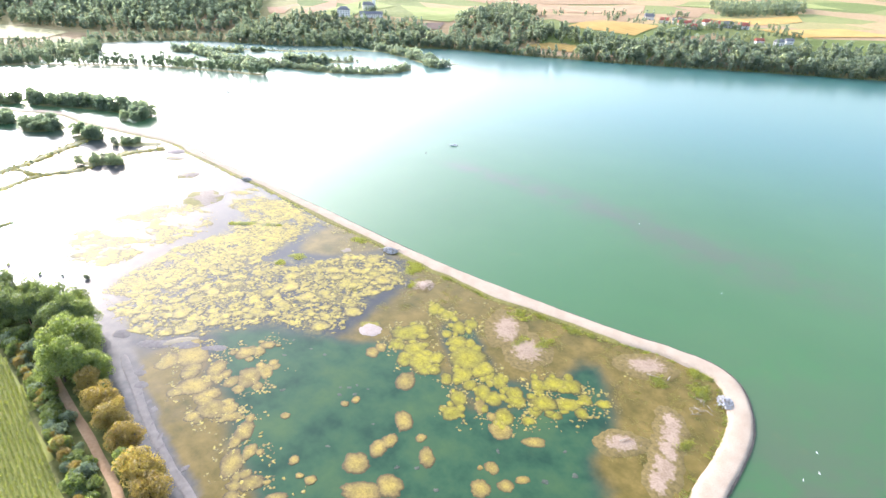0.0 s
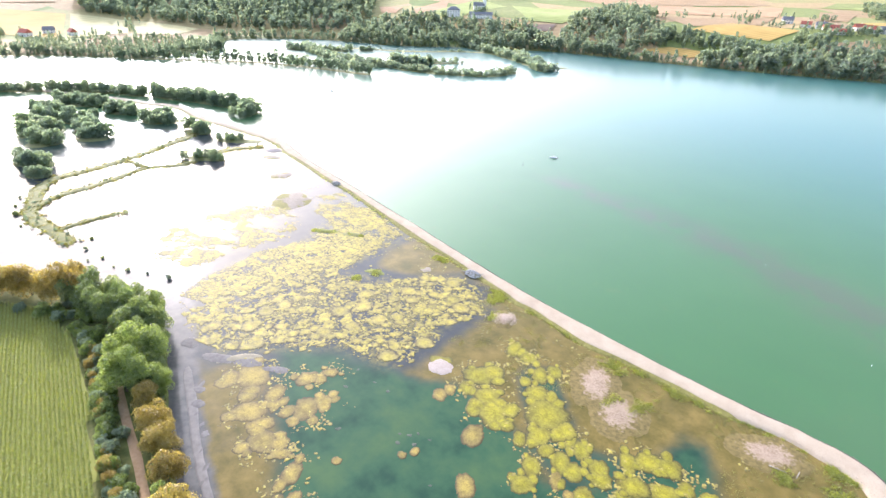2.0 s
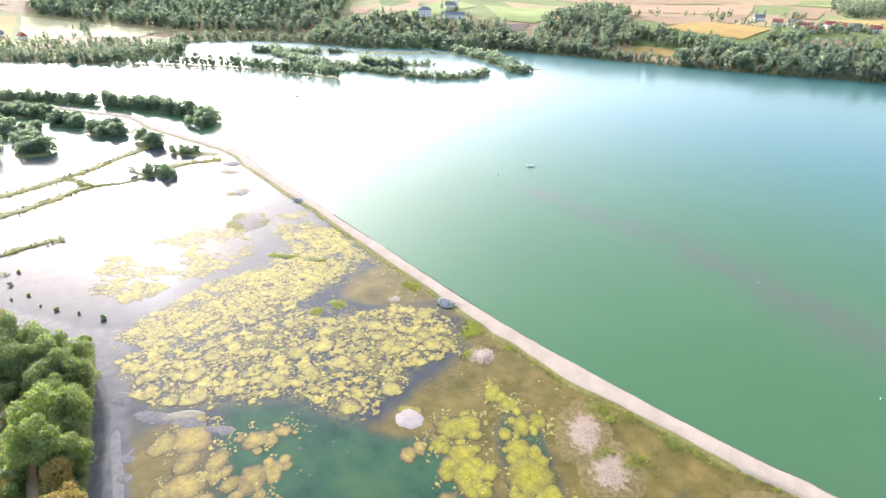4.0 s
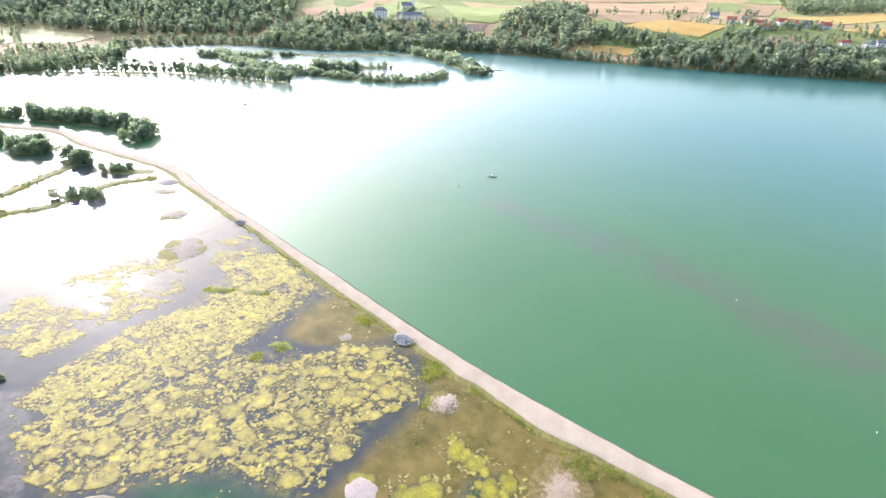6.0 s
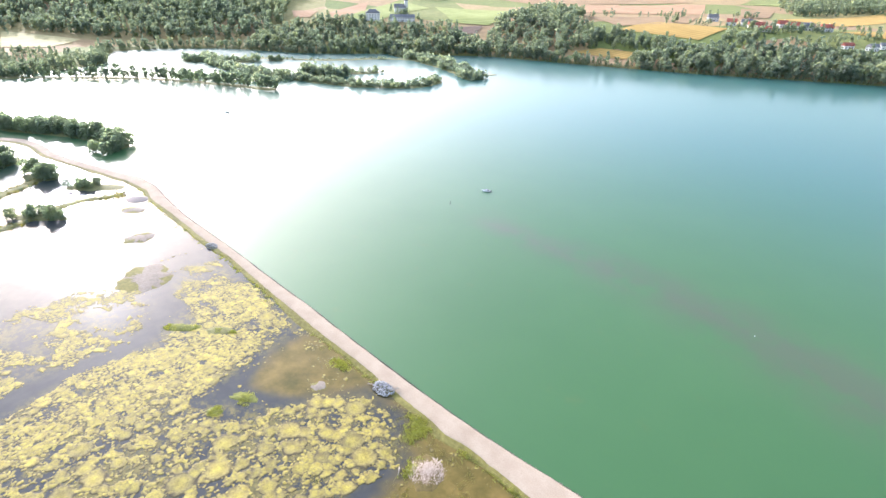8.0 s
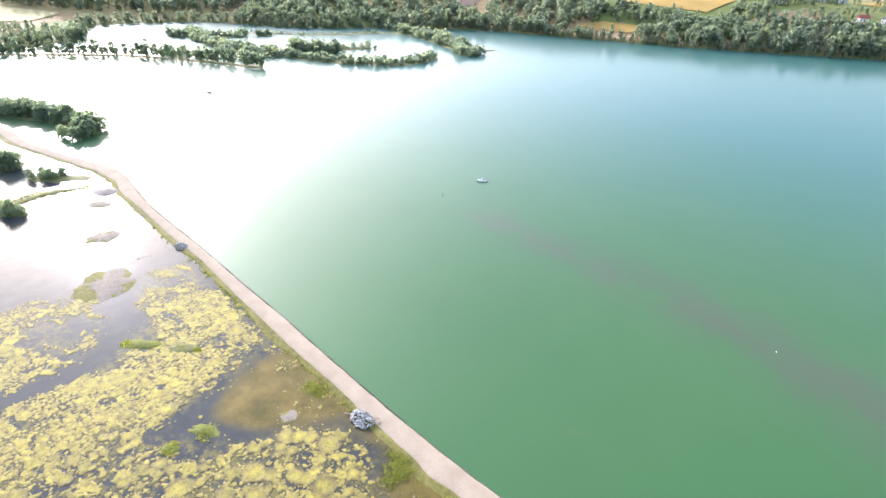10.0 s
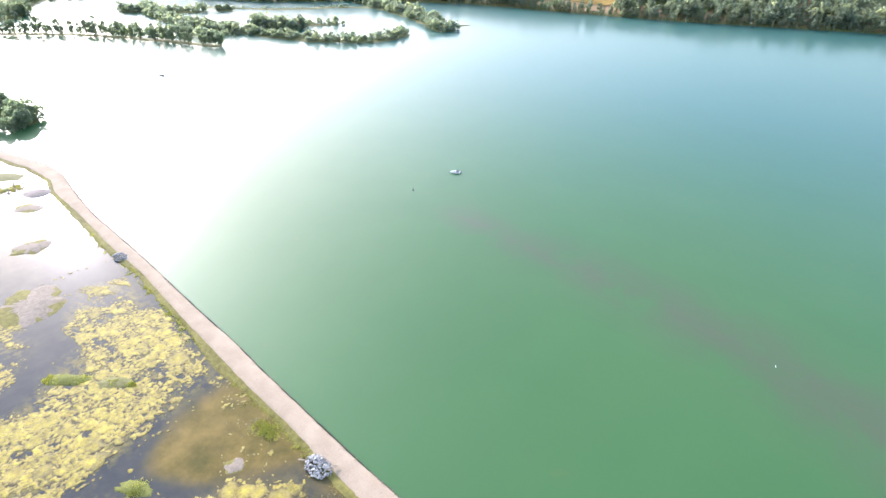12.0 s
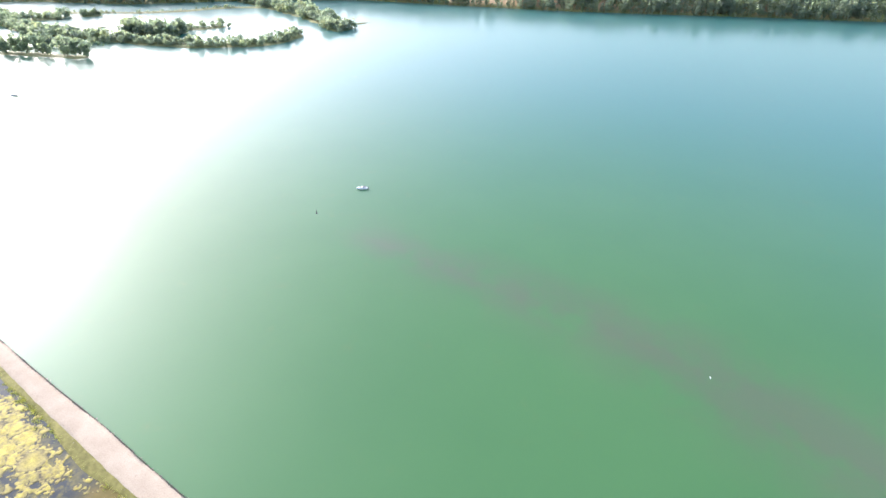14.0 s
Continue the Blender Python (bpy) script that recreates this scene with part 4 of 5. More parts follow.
for k, (x, y, h) in enumerate([(-150.5, 22.4, 14), (-139.4, 23.0, 12), (-151.5, 28.2, 11), (-143.8, 20.0, 10), (-138.5, 26.6, 10), (-159.7, 26.8, 11)]):
    plant("green%d" % (k % 3), x, y, h / 12)
for k, (x, y, h) in enumerate([(-125.4, 20.5, 8), (-118.3, 19.9, 7), (-109.6, 19.2, 7), (-97.3, 18.2, 7), (-133.9, 20.6, 6), (-120.1, 21.5, 6), (-90, 17, 7), (-76, 14, 7.5)]):
    plant("rust%d" % (k % 3), x, y + 2.2, h / 6.4)
plant("green1", -103.2, 18.9, 0.55), plant("green2", -112, 20.6, 0.45), plant("green0", -83, 15.6, 0.6), plant("green1", -66, 11.5, 0.7)
for k, (x, y, h) in enumerate([(-200.4, 15.2, 13), (-209.7, 5.2, 11), (-213.2, 0.2, 11), (-203.3, 9.8, 10), (-206, 17.5, 10), (-215.7, -3.3, 11), (-221, -7, 11), (-226, -13, 12), (-233, -20, 11), (-242, -27, 12)]):
    plant("rust%d" % (k % 3), x, y, h / 8.8, "brown-tinged tall tree at the field corner")
for k, (x, y, h) in enumerate([(-188.7, 18.6, 10), (-183, 19.8, 9), (-177.6, 21.9, 9), (-176, 27, 9), (-168.2, 29.9, 9), (-173.8, 33.3, 8), (-165.3, 32, 8), (-165.9, 25.7, 9), (-184, 26, 8), (-194, 21, 9), (-196, 14, 7), (-190, 25, 8), (-180, 31, 8), (-171, 24, 7), (-158, 31, 7), (-146, 27.5, 7), (-155, 21, 7)]):
    plant("dark%d" % (k % 3), x, y, h / 8.6)
for k, (x, y, h) in enumerate([(-150.3, 15.7, 3), (-143.6, 13.9, 3), (-137.6, 14.2, 4), (-131, 13.6, 4), (-124.4, 13.6, 4), (-119.4, 12.1, 4), (-113.4, 12.6, 4), (-107.7, 13, 4), (-106.4, 10.2, 3.5), (-103.8, 13, 4), (-159.4, 15.2, 3.4),
                                (-166.3, 14.9, 3.4), (-179.9, 13.8, 4), (-187.8, 10.5, 4), (-194.2, 6.8, 4), (-155, 13.8, 3), (-161.4, 18.6, 5), (-172.6, 18.2, 4), (-98, 10, 4), (-92, 11, 3.6), (-86, 8.5, 4), (-80, 8, 3.6), (-128, 16, 3), (-146, 16.5, 3), (-169, 21, 4),
                                (-200, 2, 4), (-141, 16, 2.6), (-134.5, 15.6, 2.6), (-116.5, 14.4, 2.6), (-110.5, 14.2, 2.6), (-100.5, 11.6, 3), (-95, 12.5, 2.8)]):
    plant("shrub%d" % (k % 3), x, y, h / 3.6)
for k in range(26):
    x = -95 - 4 * k + random.uniform(-1.5, 1.5)
    yb = np.interp(-x, [93, 120, 150, 186], [20, 23, 30, 38])
    plant("shrub%d" % (k % 3), x, yb - random.uniform(0.4, 1.6), random.uniform(0.45, 0.8))

for x, y in [(-238.5, 23.6), (-228, 23), (-227.4, 27.5), (-218, 29.5), (-212.5, 33), (-198.7, 43), (-206, 38), (-247, 27), (-256, 20), (-275, 6), (-290, 5), (-300, 5.5), (-310, 8)]:
    tagged(plant("shrub%d" % random.randrange(3), x, y, random.uniform(0.25, 0.5), z=-0.05), "low dark sedge tussock rising from the shallow lagoon", "tussock", "sedge tussocks")

for k in range(70):
    x = -92 - 1.5 * k + random.uniform(-1, 1)
    low, high = np.interp(-x, [92, 120, 150, 186, 200], [9, 11, 14, 13, 8]), np.interp(-x, [92, 120, 150, 186, 200], [11.5, 13, 15, 18, 12])
    key = random.choice(("shrub0", "shrub1", "shrub2", "rust0"))
    plant(key, x, random.uniform(low, high), random.uniform(0.5, 0.95) if key != "rust0" else random.uniform(0.25, 0.45))

# willows of the lagoon islets and of the spits
for v in range(3):
    used["willow%d" % v] = make_tree("tree", 9, 5.0, -1.2, 50 + v, WILLOW_LEAF, 900, 0.55, "grey-green willow on a lagoon islet", group="islet willows", lobes=16)
    used["poplar%d" % v] = make_tree("tree", 12, 3.3, 0.8, 60 + v, WILLOW_LEAF, 600, 0.6, "slender poplar in a row along the far spit", group="poplar row", lobes=12)
for x, y, rx, ry in WOOD_ISLES:
    n = max(6, int(rx * ry / 10))
    for k in range(n):
        q = Matrix.Rotation(radians(VIEW_TURN), 2) @ Vector((rx * 0.88 * (2 * (k + random.random()) / n - 1), ry * 0.7 * random.uniform(-1, 1)))
        plant("willow%d" % (k % 3), x + q.x, y + q.y, random.uniform(0.75, 1.15) if rx * ry > 55 else random.uniform(0.4, 0.75), z=0.2)


def along(points, step, spread):
    line = smooth_line(points, step)
    for (x, y), n in zip(line, normals_of(line)):
        w = random.uniform(-spread, spread)
        yield x + n[0] * w + random.uniform(-1, 1), y + n[1] * w + random.uniform(-1, 1)


for k, (x, y) in enumerate(along(SPITS[0][0], 4.6, 2.0)):
    if random.random() < 0.86:
        plant("poplar%d" % (k % 3), x, y, random.uniform(0.6, 1.25), z=0.3)
for s, gap, w, low, high in ((8, 4.5, 2.5, 0.7, 1.1), (9, 4.0, 3.0, 0.9, 1.35)):
    for k, (x, y) in enumerate(along(SPITS[s][0], gap, w)):
        plant("willow%d" % (k % 3), x, y, random.uniform(low, high), z=0.3)
for x, y in [(-396, 140), (-400, 148), (-406, 154), (-410, 144), (-404, 136)]:
    plant("willow0", x, y, 0.9, z=0.2)


# ---- far woods and bushes, joined ----
def tree_variants(n, tall, wide, base, count, size, seed, lobes=9):
    out = []
    for k in range(n):
        rng = np.random.default_rng(seed + k)
        shapes = crown_lobes(rng, tall, wide, base, lobes)
        co, faces = leaf_cloud(rng, shapes, count, size)
        a = np.arange(4) * np.pi / 2
        t0 = np.column_stack([0.3 * np.cos(a), 0.3 * np.sin(a), a * 0 - 1])
        t1 = np.column_stack([0.1 * np.cos(a), 0.1 * np.sin(a), a * 0 + tall * 0.8])
        q = len(co)
        faces = np.vstack([faces, [[q + i, q + (i + 1) % 4, q + 4 + (i + 1) % 4, q + 4 + i] for i in range(4)]])
        out.append((np.vstack([co, t0, t1]), faces))
    return out


def scatter(name, variants, spots, material, label, category, seed=1):
    """Many plants joined in one mesh: spots are (x, y, z, scale)."""
    rng = np.random.default_rng(seed)
    cos, fcs, tones, n = [], [], [], 0
    for x, y, z, s in spots:
        co, faces = variants[rng.integers(len(variants))]
        a = rng.uniform(0, 6.28)
        c, d = math.cos(a) * s, math.sin(a) * s
        w = np.column_stack([co[:, 0] * c - co[:, 1] * d + x, co[:, 0] * d + co[:, 1] * c + y, co[:, 2] * s * rng.uniform(0.85, 1.15) + z])
        cos.append(w)
        fcs.append(faces + n)
        tones.append(np.full(len(co), rng.beta(2, 2.4)))
        n += len(co)
    me = mesh_data(name, np.vstack(cos), np.vstack(fcs), material, {"tone": np.concatenate(tones)})
    return tagged(part(name, me), label, category, kind="stuff")


FIELDS = [("gold", [(-437, 763), (-426, 848), (-332, 849), (-341, 783)]), ("gold", [(-446, 668), (-423, 698), (-366, 714), (-382, 680)]), ("green", [(-755, 736), (-615, 830), (-590, 681), (-634, 653)]),
          ("green", [(-742, 545), (-819, 720), (-745, 716), (-701, 575)]), ("tan", [(-524, 815), (-418, 960), (-390, 858), (-446, 775)]), ("peach", [(-680, 905), (-490, 1150), (-422, 985), (-605, 828)]), ("tan", [(-423, 1134), (-380, 1169), (-336, 1005), (-368, 985)]),
          ("gold", [(-326, 1004), (-240, 1235), (-208, 1125), (-242, 996)]), ("pale", [(-959, 186), (-873, 250), (-835, 205), (-850, 165)]), ("gold", [(-1090, 35), (-1028, 112), (-860, 82), (-930, 20)]), ("pale", [(-1028, 118), (-965, 180), (-856, 158), (-856, 90)]), ("brown", [(-624, 637), (-594, 674), (-582, 647), (-607, 622)]),
          ("peach", [(-837, 524), (-807, 550), (-781, 518), (-801, 505)]), ("peach", [(-780, 550), (-830, 660), (-763, 602), (-731, 525)]), ("tan", [(-860, 950), (-690, 1240), (-515, 1165), (-690, 912)]), ("gold", [(-230, 925), (-145, 1060), (-60, 1020), (-165, 915)]),
          ("peach", [(-1350, 0), (-1250, 110), (-1100, 110), (-1150, 20)]), ("green", [(-470, 1210), (-290, 1550), (-200, 1460), (-390, 1285)])]
TONES = {"gold": field_material("ripe_stubble", (0.40, 0.25, 0.07), (0.55, 0.36, 0.11), 0.4, 6), "green": field_material("pale_meadow", (0.25, 0.28, 0.08), (0.38, 0.40, 0.14), 1.0, 9),
         "tan": field_material("tan_field", (0.28, 0.18, 0.09), (0.40, 0.27, 0.15), 1.4, 7), "peach": field_material("peach_stubble", (0.37, 0.215, 0.11), (0.50, 0.32, 0.18), 0.2, 8),
         "pale": field_material("pale_stubble", (0.42, 0.36, 0.16), (0.56, 0.48, 0.24), 0.8, 8), "brown": field_material("ploughed_soil", (0.20, 0.14, 0.10), (0.30, 0.21, 0.15), 1.2, 5)}
for tone_name, quad in FIELDS:
    a, b, c, d = (np.array(p, float) for p in quad)
    u, v = np.meshgrid(np.linspace(0, 1, 25), np.linspace(0, 1, 25), indexing="ij")
    u, v = u[..., None], v[..., None]
    p = (a * (1 - u) + b * u) * (1 - v) + (d * (1 - u) + c * u) * v
    co = np.concatenate([p, terrain(p[..., 0], p[..., 1])[..., None] + 0.7], -1).reshape(-1, 3)
    tagged(part("field", mesh_data("field", co, grid_faces(25, 25), TONES[tone_name], smooth=True)), {"gold": "golden stubble field on the far slope", "green": "pale green meadow on the far slope", "tan": "tan harvested field on the far slope",
           "peach": "peach-coloured stubble field on the far slope", "pale": "pale straw field on the plain", "brown": "brown ploughed field on the far slope"}[tone_name], "field", "far fields", "structure")

WOODS = [([(-508, 600), (-560, 645), (-600, 712), (-590, 858), (-535, 835), (-500, 750), (-443, 738), (-375, 748), (-322, 755), (-290, 705), (-400, 640)], 48, 0.6, 1.0), ([(-335, 700), (-307, 815), (-245, 818), (-188, 825), (-100, 890), (120, 1000), (240, 985), (0, 845), (-135, 774), (-206, 735), (-300, 682)], 50, 0.7, 1.15),
         ([(-775, 448), (-735, 530), (-690, 560), (-655, 600), (-615, 618), (-560, 625), (-508, 598), (-580, 540), (-655, 440), (-735, 400)], 55, 0.6, 1.05), ([(-1110, 135), (-1250, 400), (-1060, 680), (-868, 535), (-785, 480), (-790, 395), (-870, 285), (-965, 190), (-1030, 135)], 80, 0.8, 1.15),
         ([(-405, 1265), (-280, 1470), (-230, 1235), (-332, 1095)], 100, 0.7, 1.1), ([(-712, 222), (-692, 148), (-740, 82), (-775, 28), (-845, 40), (-835, 75), (-800, 140), (-790, 215), (-740, 230)], 50, 0.35, 0.6), ([(-860, 770), (-900, 800), (-850, 840), (-820, 800)], 90, 0.7, 1.0)]
rng = np.random.default_rng(5)
spots = []
for poly, area, low, high in WOODS:
    xs, ys = [p[0] for p in poly], [p[1] for p in poly]
    n = int((max(xs) - min(xs)) * (max(ys) - min(ys)) / area)
    px, py = rng.uniform(min(xs), max(xs), n), rng.uniform(min(ys), max(ys), n)
    keep = within(px, py, poly)
    for _, quad in FIELDS:
        keep &= depth_in(px, py, quad) < -2
    keep &= ~within(px, py, [(-460, 632), (-375, 650), (-355, 705), (-366, 714), (-446, 670)])
    px, py = px[keep], py[keep]
    spots += list(zip(px, py, np.maximum(terrain(px, py), 0.2) - 0.3, rng.uniform(low, high, len(px))))
shore = smooth_line(FAR_SHORE[4:23], 5.0)
for off in (1.0, 4, 9):
    p = shore + normals_of(shore) * (off + rng.uniform(-2, 2, len(shore)))[:, None] + rng.normal(0, 2.4, shore.shape)
    spots += list(zip(p[:, 0], p[:, 1], np.maximum(terrain(p[:, 0], p[:, 1]), 0) - 0.3, rng.uniform(0.25, 0.8, len(p)) * (0.75 if off < 2 else 1)))
for a, b, n in (((-530, 815), (-420, 965), 24), ((-425, 855), (-330, 858), 18), ((-330, 858), (-190, 950), 40), ((-250, 830), (-175, 915), 40), ((-660, 910), (-605, 826), 12), ((-385, 1180), (-245, 1245), 25), ((-860, 25), (-850, 160), 14),
                ((-960, 182), (-856, 160), 14), ((-740, 650), (-690, 610), 30), ((-655, 612), (-610, 648), 18), ((-420, 975), (-335, 1000), 16), ((-320, 815), (-240, 910), 46), ((-930, 20), (-850, 85), 12)):
    u = rng.random(n)
    px, py = a[0] + (b[0] - a[0]) * u + rng.normal(0, 7, n), a[1] + (b[1] - a[1]) * u + rng.normal(0, 7, n)
    spots += list(zip(px, py, terrain(px, py) - 0.3, rng.uniform(0.35, 0.7, n)))
far_trees = tree_variants(4, 16, 4.8, 1.0, 150, 1.2, 300) + tree_variants(4, 18, 3.4, 1.0, 130, 1.15, 340)
scatter("far_woods", far_trees, spots, WOOD_LEAF, "dense mixed woodland on the far shore and slopes", "woodland")

bush = tree_variants(4, 3.2, 2.4, 0.0, 60, 0.5, 400, 5)
spots = []
for pts, gap, w, low, high in [(d[0], 1.7, d[1] * 0.62, 0.1, 0.42) for d in DIKES] + [
        (SPITS[1][0], 1.1, 6.0, 0.5, 2.3), (SPITS[2][0], 0.9, 10.5, 0.6, 2.9), (SPITS[4][0], 1.6, 6, 1.0, 2.6), (SPITS[5][0], 0.6, 7, 1.0, 3.4), (SPITS[6][0], 1.6, 5, 0.5, 1.9), (SPITS[7][0], 3, 4, 0.3, 1.0),
        ([(-690, 325), (-640, 316), (-585, 318), (-545, 332), (-515, 343)], 1.3, 8, 0.7, 2.4), ([(-600, 262), (-560, 290), (-520, 312)], 1.6, 10, 0.6, 2.5), ([(-560, 300), (-520, 330)], 2.5, 8, 0.5, 1.6)]:
    spots += [(x, y, 0.15, low + (high - low) * random.random() ** 1.6) for x, y in along(pts, gap, w)]
for x, y in [(-632, 377), (-572, 380)]:
    spots += [(x + random.uniform(-6, 6), y + random.uniform(-4, 4), 0.2, random.uniform(0.4, 0.9)) for k in range(8)]
scatter("reed_bushes", bush, spots, WOOD_LEAF, "low bushes and reeds on the dikes and spits", "bushes", 2)


# ---- corn ----
def corn_variants():
    out = []
    for k in range(5):
        rng = np.random.default_rng(700 + k)
        co, faces = [], []
        for q in range(8):
            a, h, r = rng.uniform(0, 6.28), rng.uniform(1.3, 2.0), rng.uniform(0.4, 0.62)
            c, s = math.cos(a), math.sin(a)
            w = 0.1
            n = len(co)
            co += [(-s * w, c * w, h - 0.3), (s * w, -c * w, h - 0.3), (c * r + s * w, s * r - c * w, h + rng.uniform(-0.2, 0.25)), (c * r - s * w, s * r + c * w, h + rng.uniform(-0.2, 0.25))]
            faces.append((n, n + 1, n + 2, n + 3))
        n = len(co)
        co += [(-0.05, 0, 0), (0.05, 0, 0), (0.03, 0.03, 2.3), (-0.03, 0.03, 2.3)]
        faces.append((n, n + 1, n + 2, n + 3))
        out.append((np.array(co), np.array(faces)))
    return out


FIELD_EDGE = [(-216, -11), (-205, 0.5), (-194.5, 9.0), (-177, 11.6), (-160, 12.2), (-144, 11.6), (-127, 9.8), (-109, 7.8), (-60, 2), (-60, -75), (-240, -75)]
spots = []
rng = np.random.default_rng(9)
for k in range(92):
    x = np.arange(-235, -62, 0.42)
    x = x + rng.uniform(-0.1, 0.1, len(x))
    y = -70 + k * 0.95 - 0.077 * (x + 110) + rng.normal(0, 0.05, len(x))
    keep = within(x, y, FIELD_EDGE)
    spots += [(a, b, 1.55, s) for a, b, s in zip(x[keep], y[keep], rng.uniform(0.6, 0.8, keep.sum()))]
soil = steps((-236, -60, 2)), steps((-76, 15, 2))
gx, gy = np.meshgrid(*soil, indexing="ij")
inside = depth_in(gx, gy, FIELD_EDGE)
quads = grid_faces(len(soil[0]), len(soil[1]))
quads = quads[(inside.ravel()[quads] > -1.2).all(1)]
tagged(part("corn_field", mesh_data("corn_field", np.stack([gx, gy, 1.66 + 0 * gx], -1).reshape(-1, 3), quads, simple("field_soil", (0.24, 0.25, 0.055), (0.31, 0.31, 0.07), 0.8))), "weedy yellow-green soil under the corn", "field", kind="structure")
scatter("corn_rows", corn_variants(), spots, CORN_LEAF, "yellow-green field of ripening corn in straight rows", "corn", 3)


# ---- grass, reeds and litter ----
def tuft_variants(tall, n, spread, lean=0.35):
    out = []
    for k in range(4):
        rng = np.random.default_rng(800 + k)
        co, faces = [], []
        for q in range(n):
            x, y, a = rng.normal(0, spread), rng.normal(0, spread), rng.uniform(0, 6.28)
            h, w = tall * rng.uniform(0.5, 1.2), 0.07 * rng.uniform(0.7, 1.6)
            dx, dy = math.cos(a), math.sin(a)
            lx, ly = rng.normal(0, lean * h), rng.normal(0, lean * h)
            m = len(co)
            co += [(x - dx * w, y - dy * w, -0.1), (x + dx * w, y + dy * w, -0.1), (x + lx + dx * w * 0.4, y + ly + dy * w * 0.4, h), (x + lx - dx * w * 0.4, y + ly - dy * w * 0.4, h)]
            faces.append((m, m + 1, m + 2, m + 3))
        out.append((np.array(co), np.array(faces)))
    return out


tufts = tuft_variants(0.3, 30, 0.4, 0.9)
GREEN_PATCHES = [(-123.2, 127.3, 2.4, 3.6), (-124.9, 131.5, 2, 1.5), (-156.2, 129, 3.6, 1.6), (-116, 119.7, 1.4, 3), (-110, 131.5, 3, 1), (-96, 132, 3, 1.2), (-78.6, 130.4, 3.5, 3), (-70, 118, 1.4, 3.6), (-72, 134.6, 3, 1.4), (-61.6, 134.8, 3, 1.8),
                 (-56, 136.6, 2.4, 1), (-32.1, 129.9, 2, 2.6), (-25, 140.5, 3, 2.4), (-22.3, 134, 2.6, 3), (-64.2, 122.3, 1.8, 4), (-124.7, 129.8, 4, 2), (-18, 112, 1.2, 2), (-206, 101.4, 1, 1), (-204, 103.2, 1, 1), (-202, 104.9, 1, 1), (-200, 106.6, 1, 1), (-194, 111.6, 0.8, 0.8), (-190.5, 114.2, 0.8, 0.8), (-162, 103.7, 1.6, 1.6), (-162.4, 96, 1.2, 1.2)]
spots = []
for x, y, rx, ry in GREEN_PATCHES:
    for k in range(int(14 + rx * ry * 7)):
        spots.append((x + random.gauss(0, rx * 0.5), y + random.gauss(0, ry * 0.5), 0.02, random.uniform(0.5, 1.25)))
nrm = normals_of(dam_line)
for k in range(2600):
    q = random.randrange(len(dam_line) - 30)
    off = -3.0 + narrower[q] - abs(random.gauss(0, 0.9))
    x, y = dam_line[q] + nrm[q] * off + np.array([random.uniform(-1, 1), random.uniform(-0.4, 0.4)])
    if x > -330 and value_noise(np.array([x / 5]), np.array([y / 5]), 3)[0] > 0.35:
        spots.append((x, y, 0.0, random.uniform(0.35, 0.95)))
scatter("grass_tufts", tufts, spots, GRASS_LEAF, "yellow-green grass tufts along the dam and islets", "grass", 4)
spots = []
for k in range(17000):
    x, y = random.uniform(-135, -14), random.uniform(96, 145)
    d = float(-side(np.array([x]), np.array([y]), DAM)[0])
    if 3.2 < d < 34 and fractal(np.array([x / 6]), np.array([y / 6]), 17)[0] > 0.42 + 0.004 * d and depth_in(np.array([x]), np.array([y]), POOL)[0] < -1:
        spots.append((x, y, -0.1, random.uniform(0.25, 0.7)))
scatter("brown_sedge", tufts, spots, DRY_LEAF, "sparse brown sedge standing in the muddy shallows", "sedge", 5)


spots = []
for pts, wide in DIKES:
    spots += [(x, y, 0.2, random.uniform(0.7, 1.6)) for x, y in along(pts, 0.5, wide * 0.55)]
scatter("dike_reeds", tufts, spots, DRY_LEAF, "yellowish reeds covering the lagoon dikes", "reeds", 7)


def litter(name, x, y, z, n, r, label, material=STRAW):
    """Flattened dry stalks fanned over a mound."""
    co, faces, lay = [], [], random.uniform(0, 3.14)
    for k in range(n):
        a, d, ln = random.uniform(0, 6.28), r * math.sqrt(random.random()), random.uniform(0.5, 1.5)
        b = lay + random.gauss(0, 0.4)
        px, py, w = x + d * math.cos(a), y + d * math.sin(a), random.uniform(0.03, 0.07)
        ux, uy = math.cos(b), math.sin(b)
        n0, top = len(co), z * (1 - (d / r) ** 2) + random.uniform(0.05, 0.16)
        low = max(0.04, z * (1 - ((d + ln) / r) ** 2) + 0.05)
        co += [(px - uy * w, py + ux * w, top), (px + uy * w, py - ux * w, top), (px + ux * ln + uy * w, py + uy * ln - ux * w, low), (px + ux * ln - uy * w, py + uy * ln + ux * w, low)]
        faces.append((n0, n0 + 3, n0 + 2, n0 + 1))
    tagged(part(name, mesh_data(name, co, faces, material)), label, "reed litter", kind="stuff")


litter("reed_litter", -113.2, 121.2, 0.5, 700, 3.8, "pale flattened reed stalks on the gravel mound", simple("pale_reed", (0.42, 0.325, 0.245), (0.58, 0.47, 0.37), 2.0))
litter("reed_litter", -77, 121, 0.25, 60, 4.0, "pale flattened reed stalks on the sand bar")
litter("reed_litter", -66.5, 116.5, 0.25, 80, 4.0, "pale flattened reed stalks on the sand bar")
litter("reed_litter", -37.4, 134.2, 0.25, 40, 3.4, "pale flattened reed stalks on the sand bar")

# ---- stones ----
rocks = []
for v in range(4):
    bm = bmesh.new()
    bmesh.ops.create_icosphere(bm, subdivisions=1, radius=0.5)
    for w in bm.verts:
        w.co *= random.uniform(0.6, 1.2)
        w.co.z *= 0.6
    rocks.append(from_bm("rock", bm, ROCK))


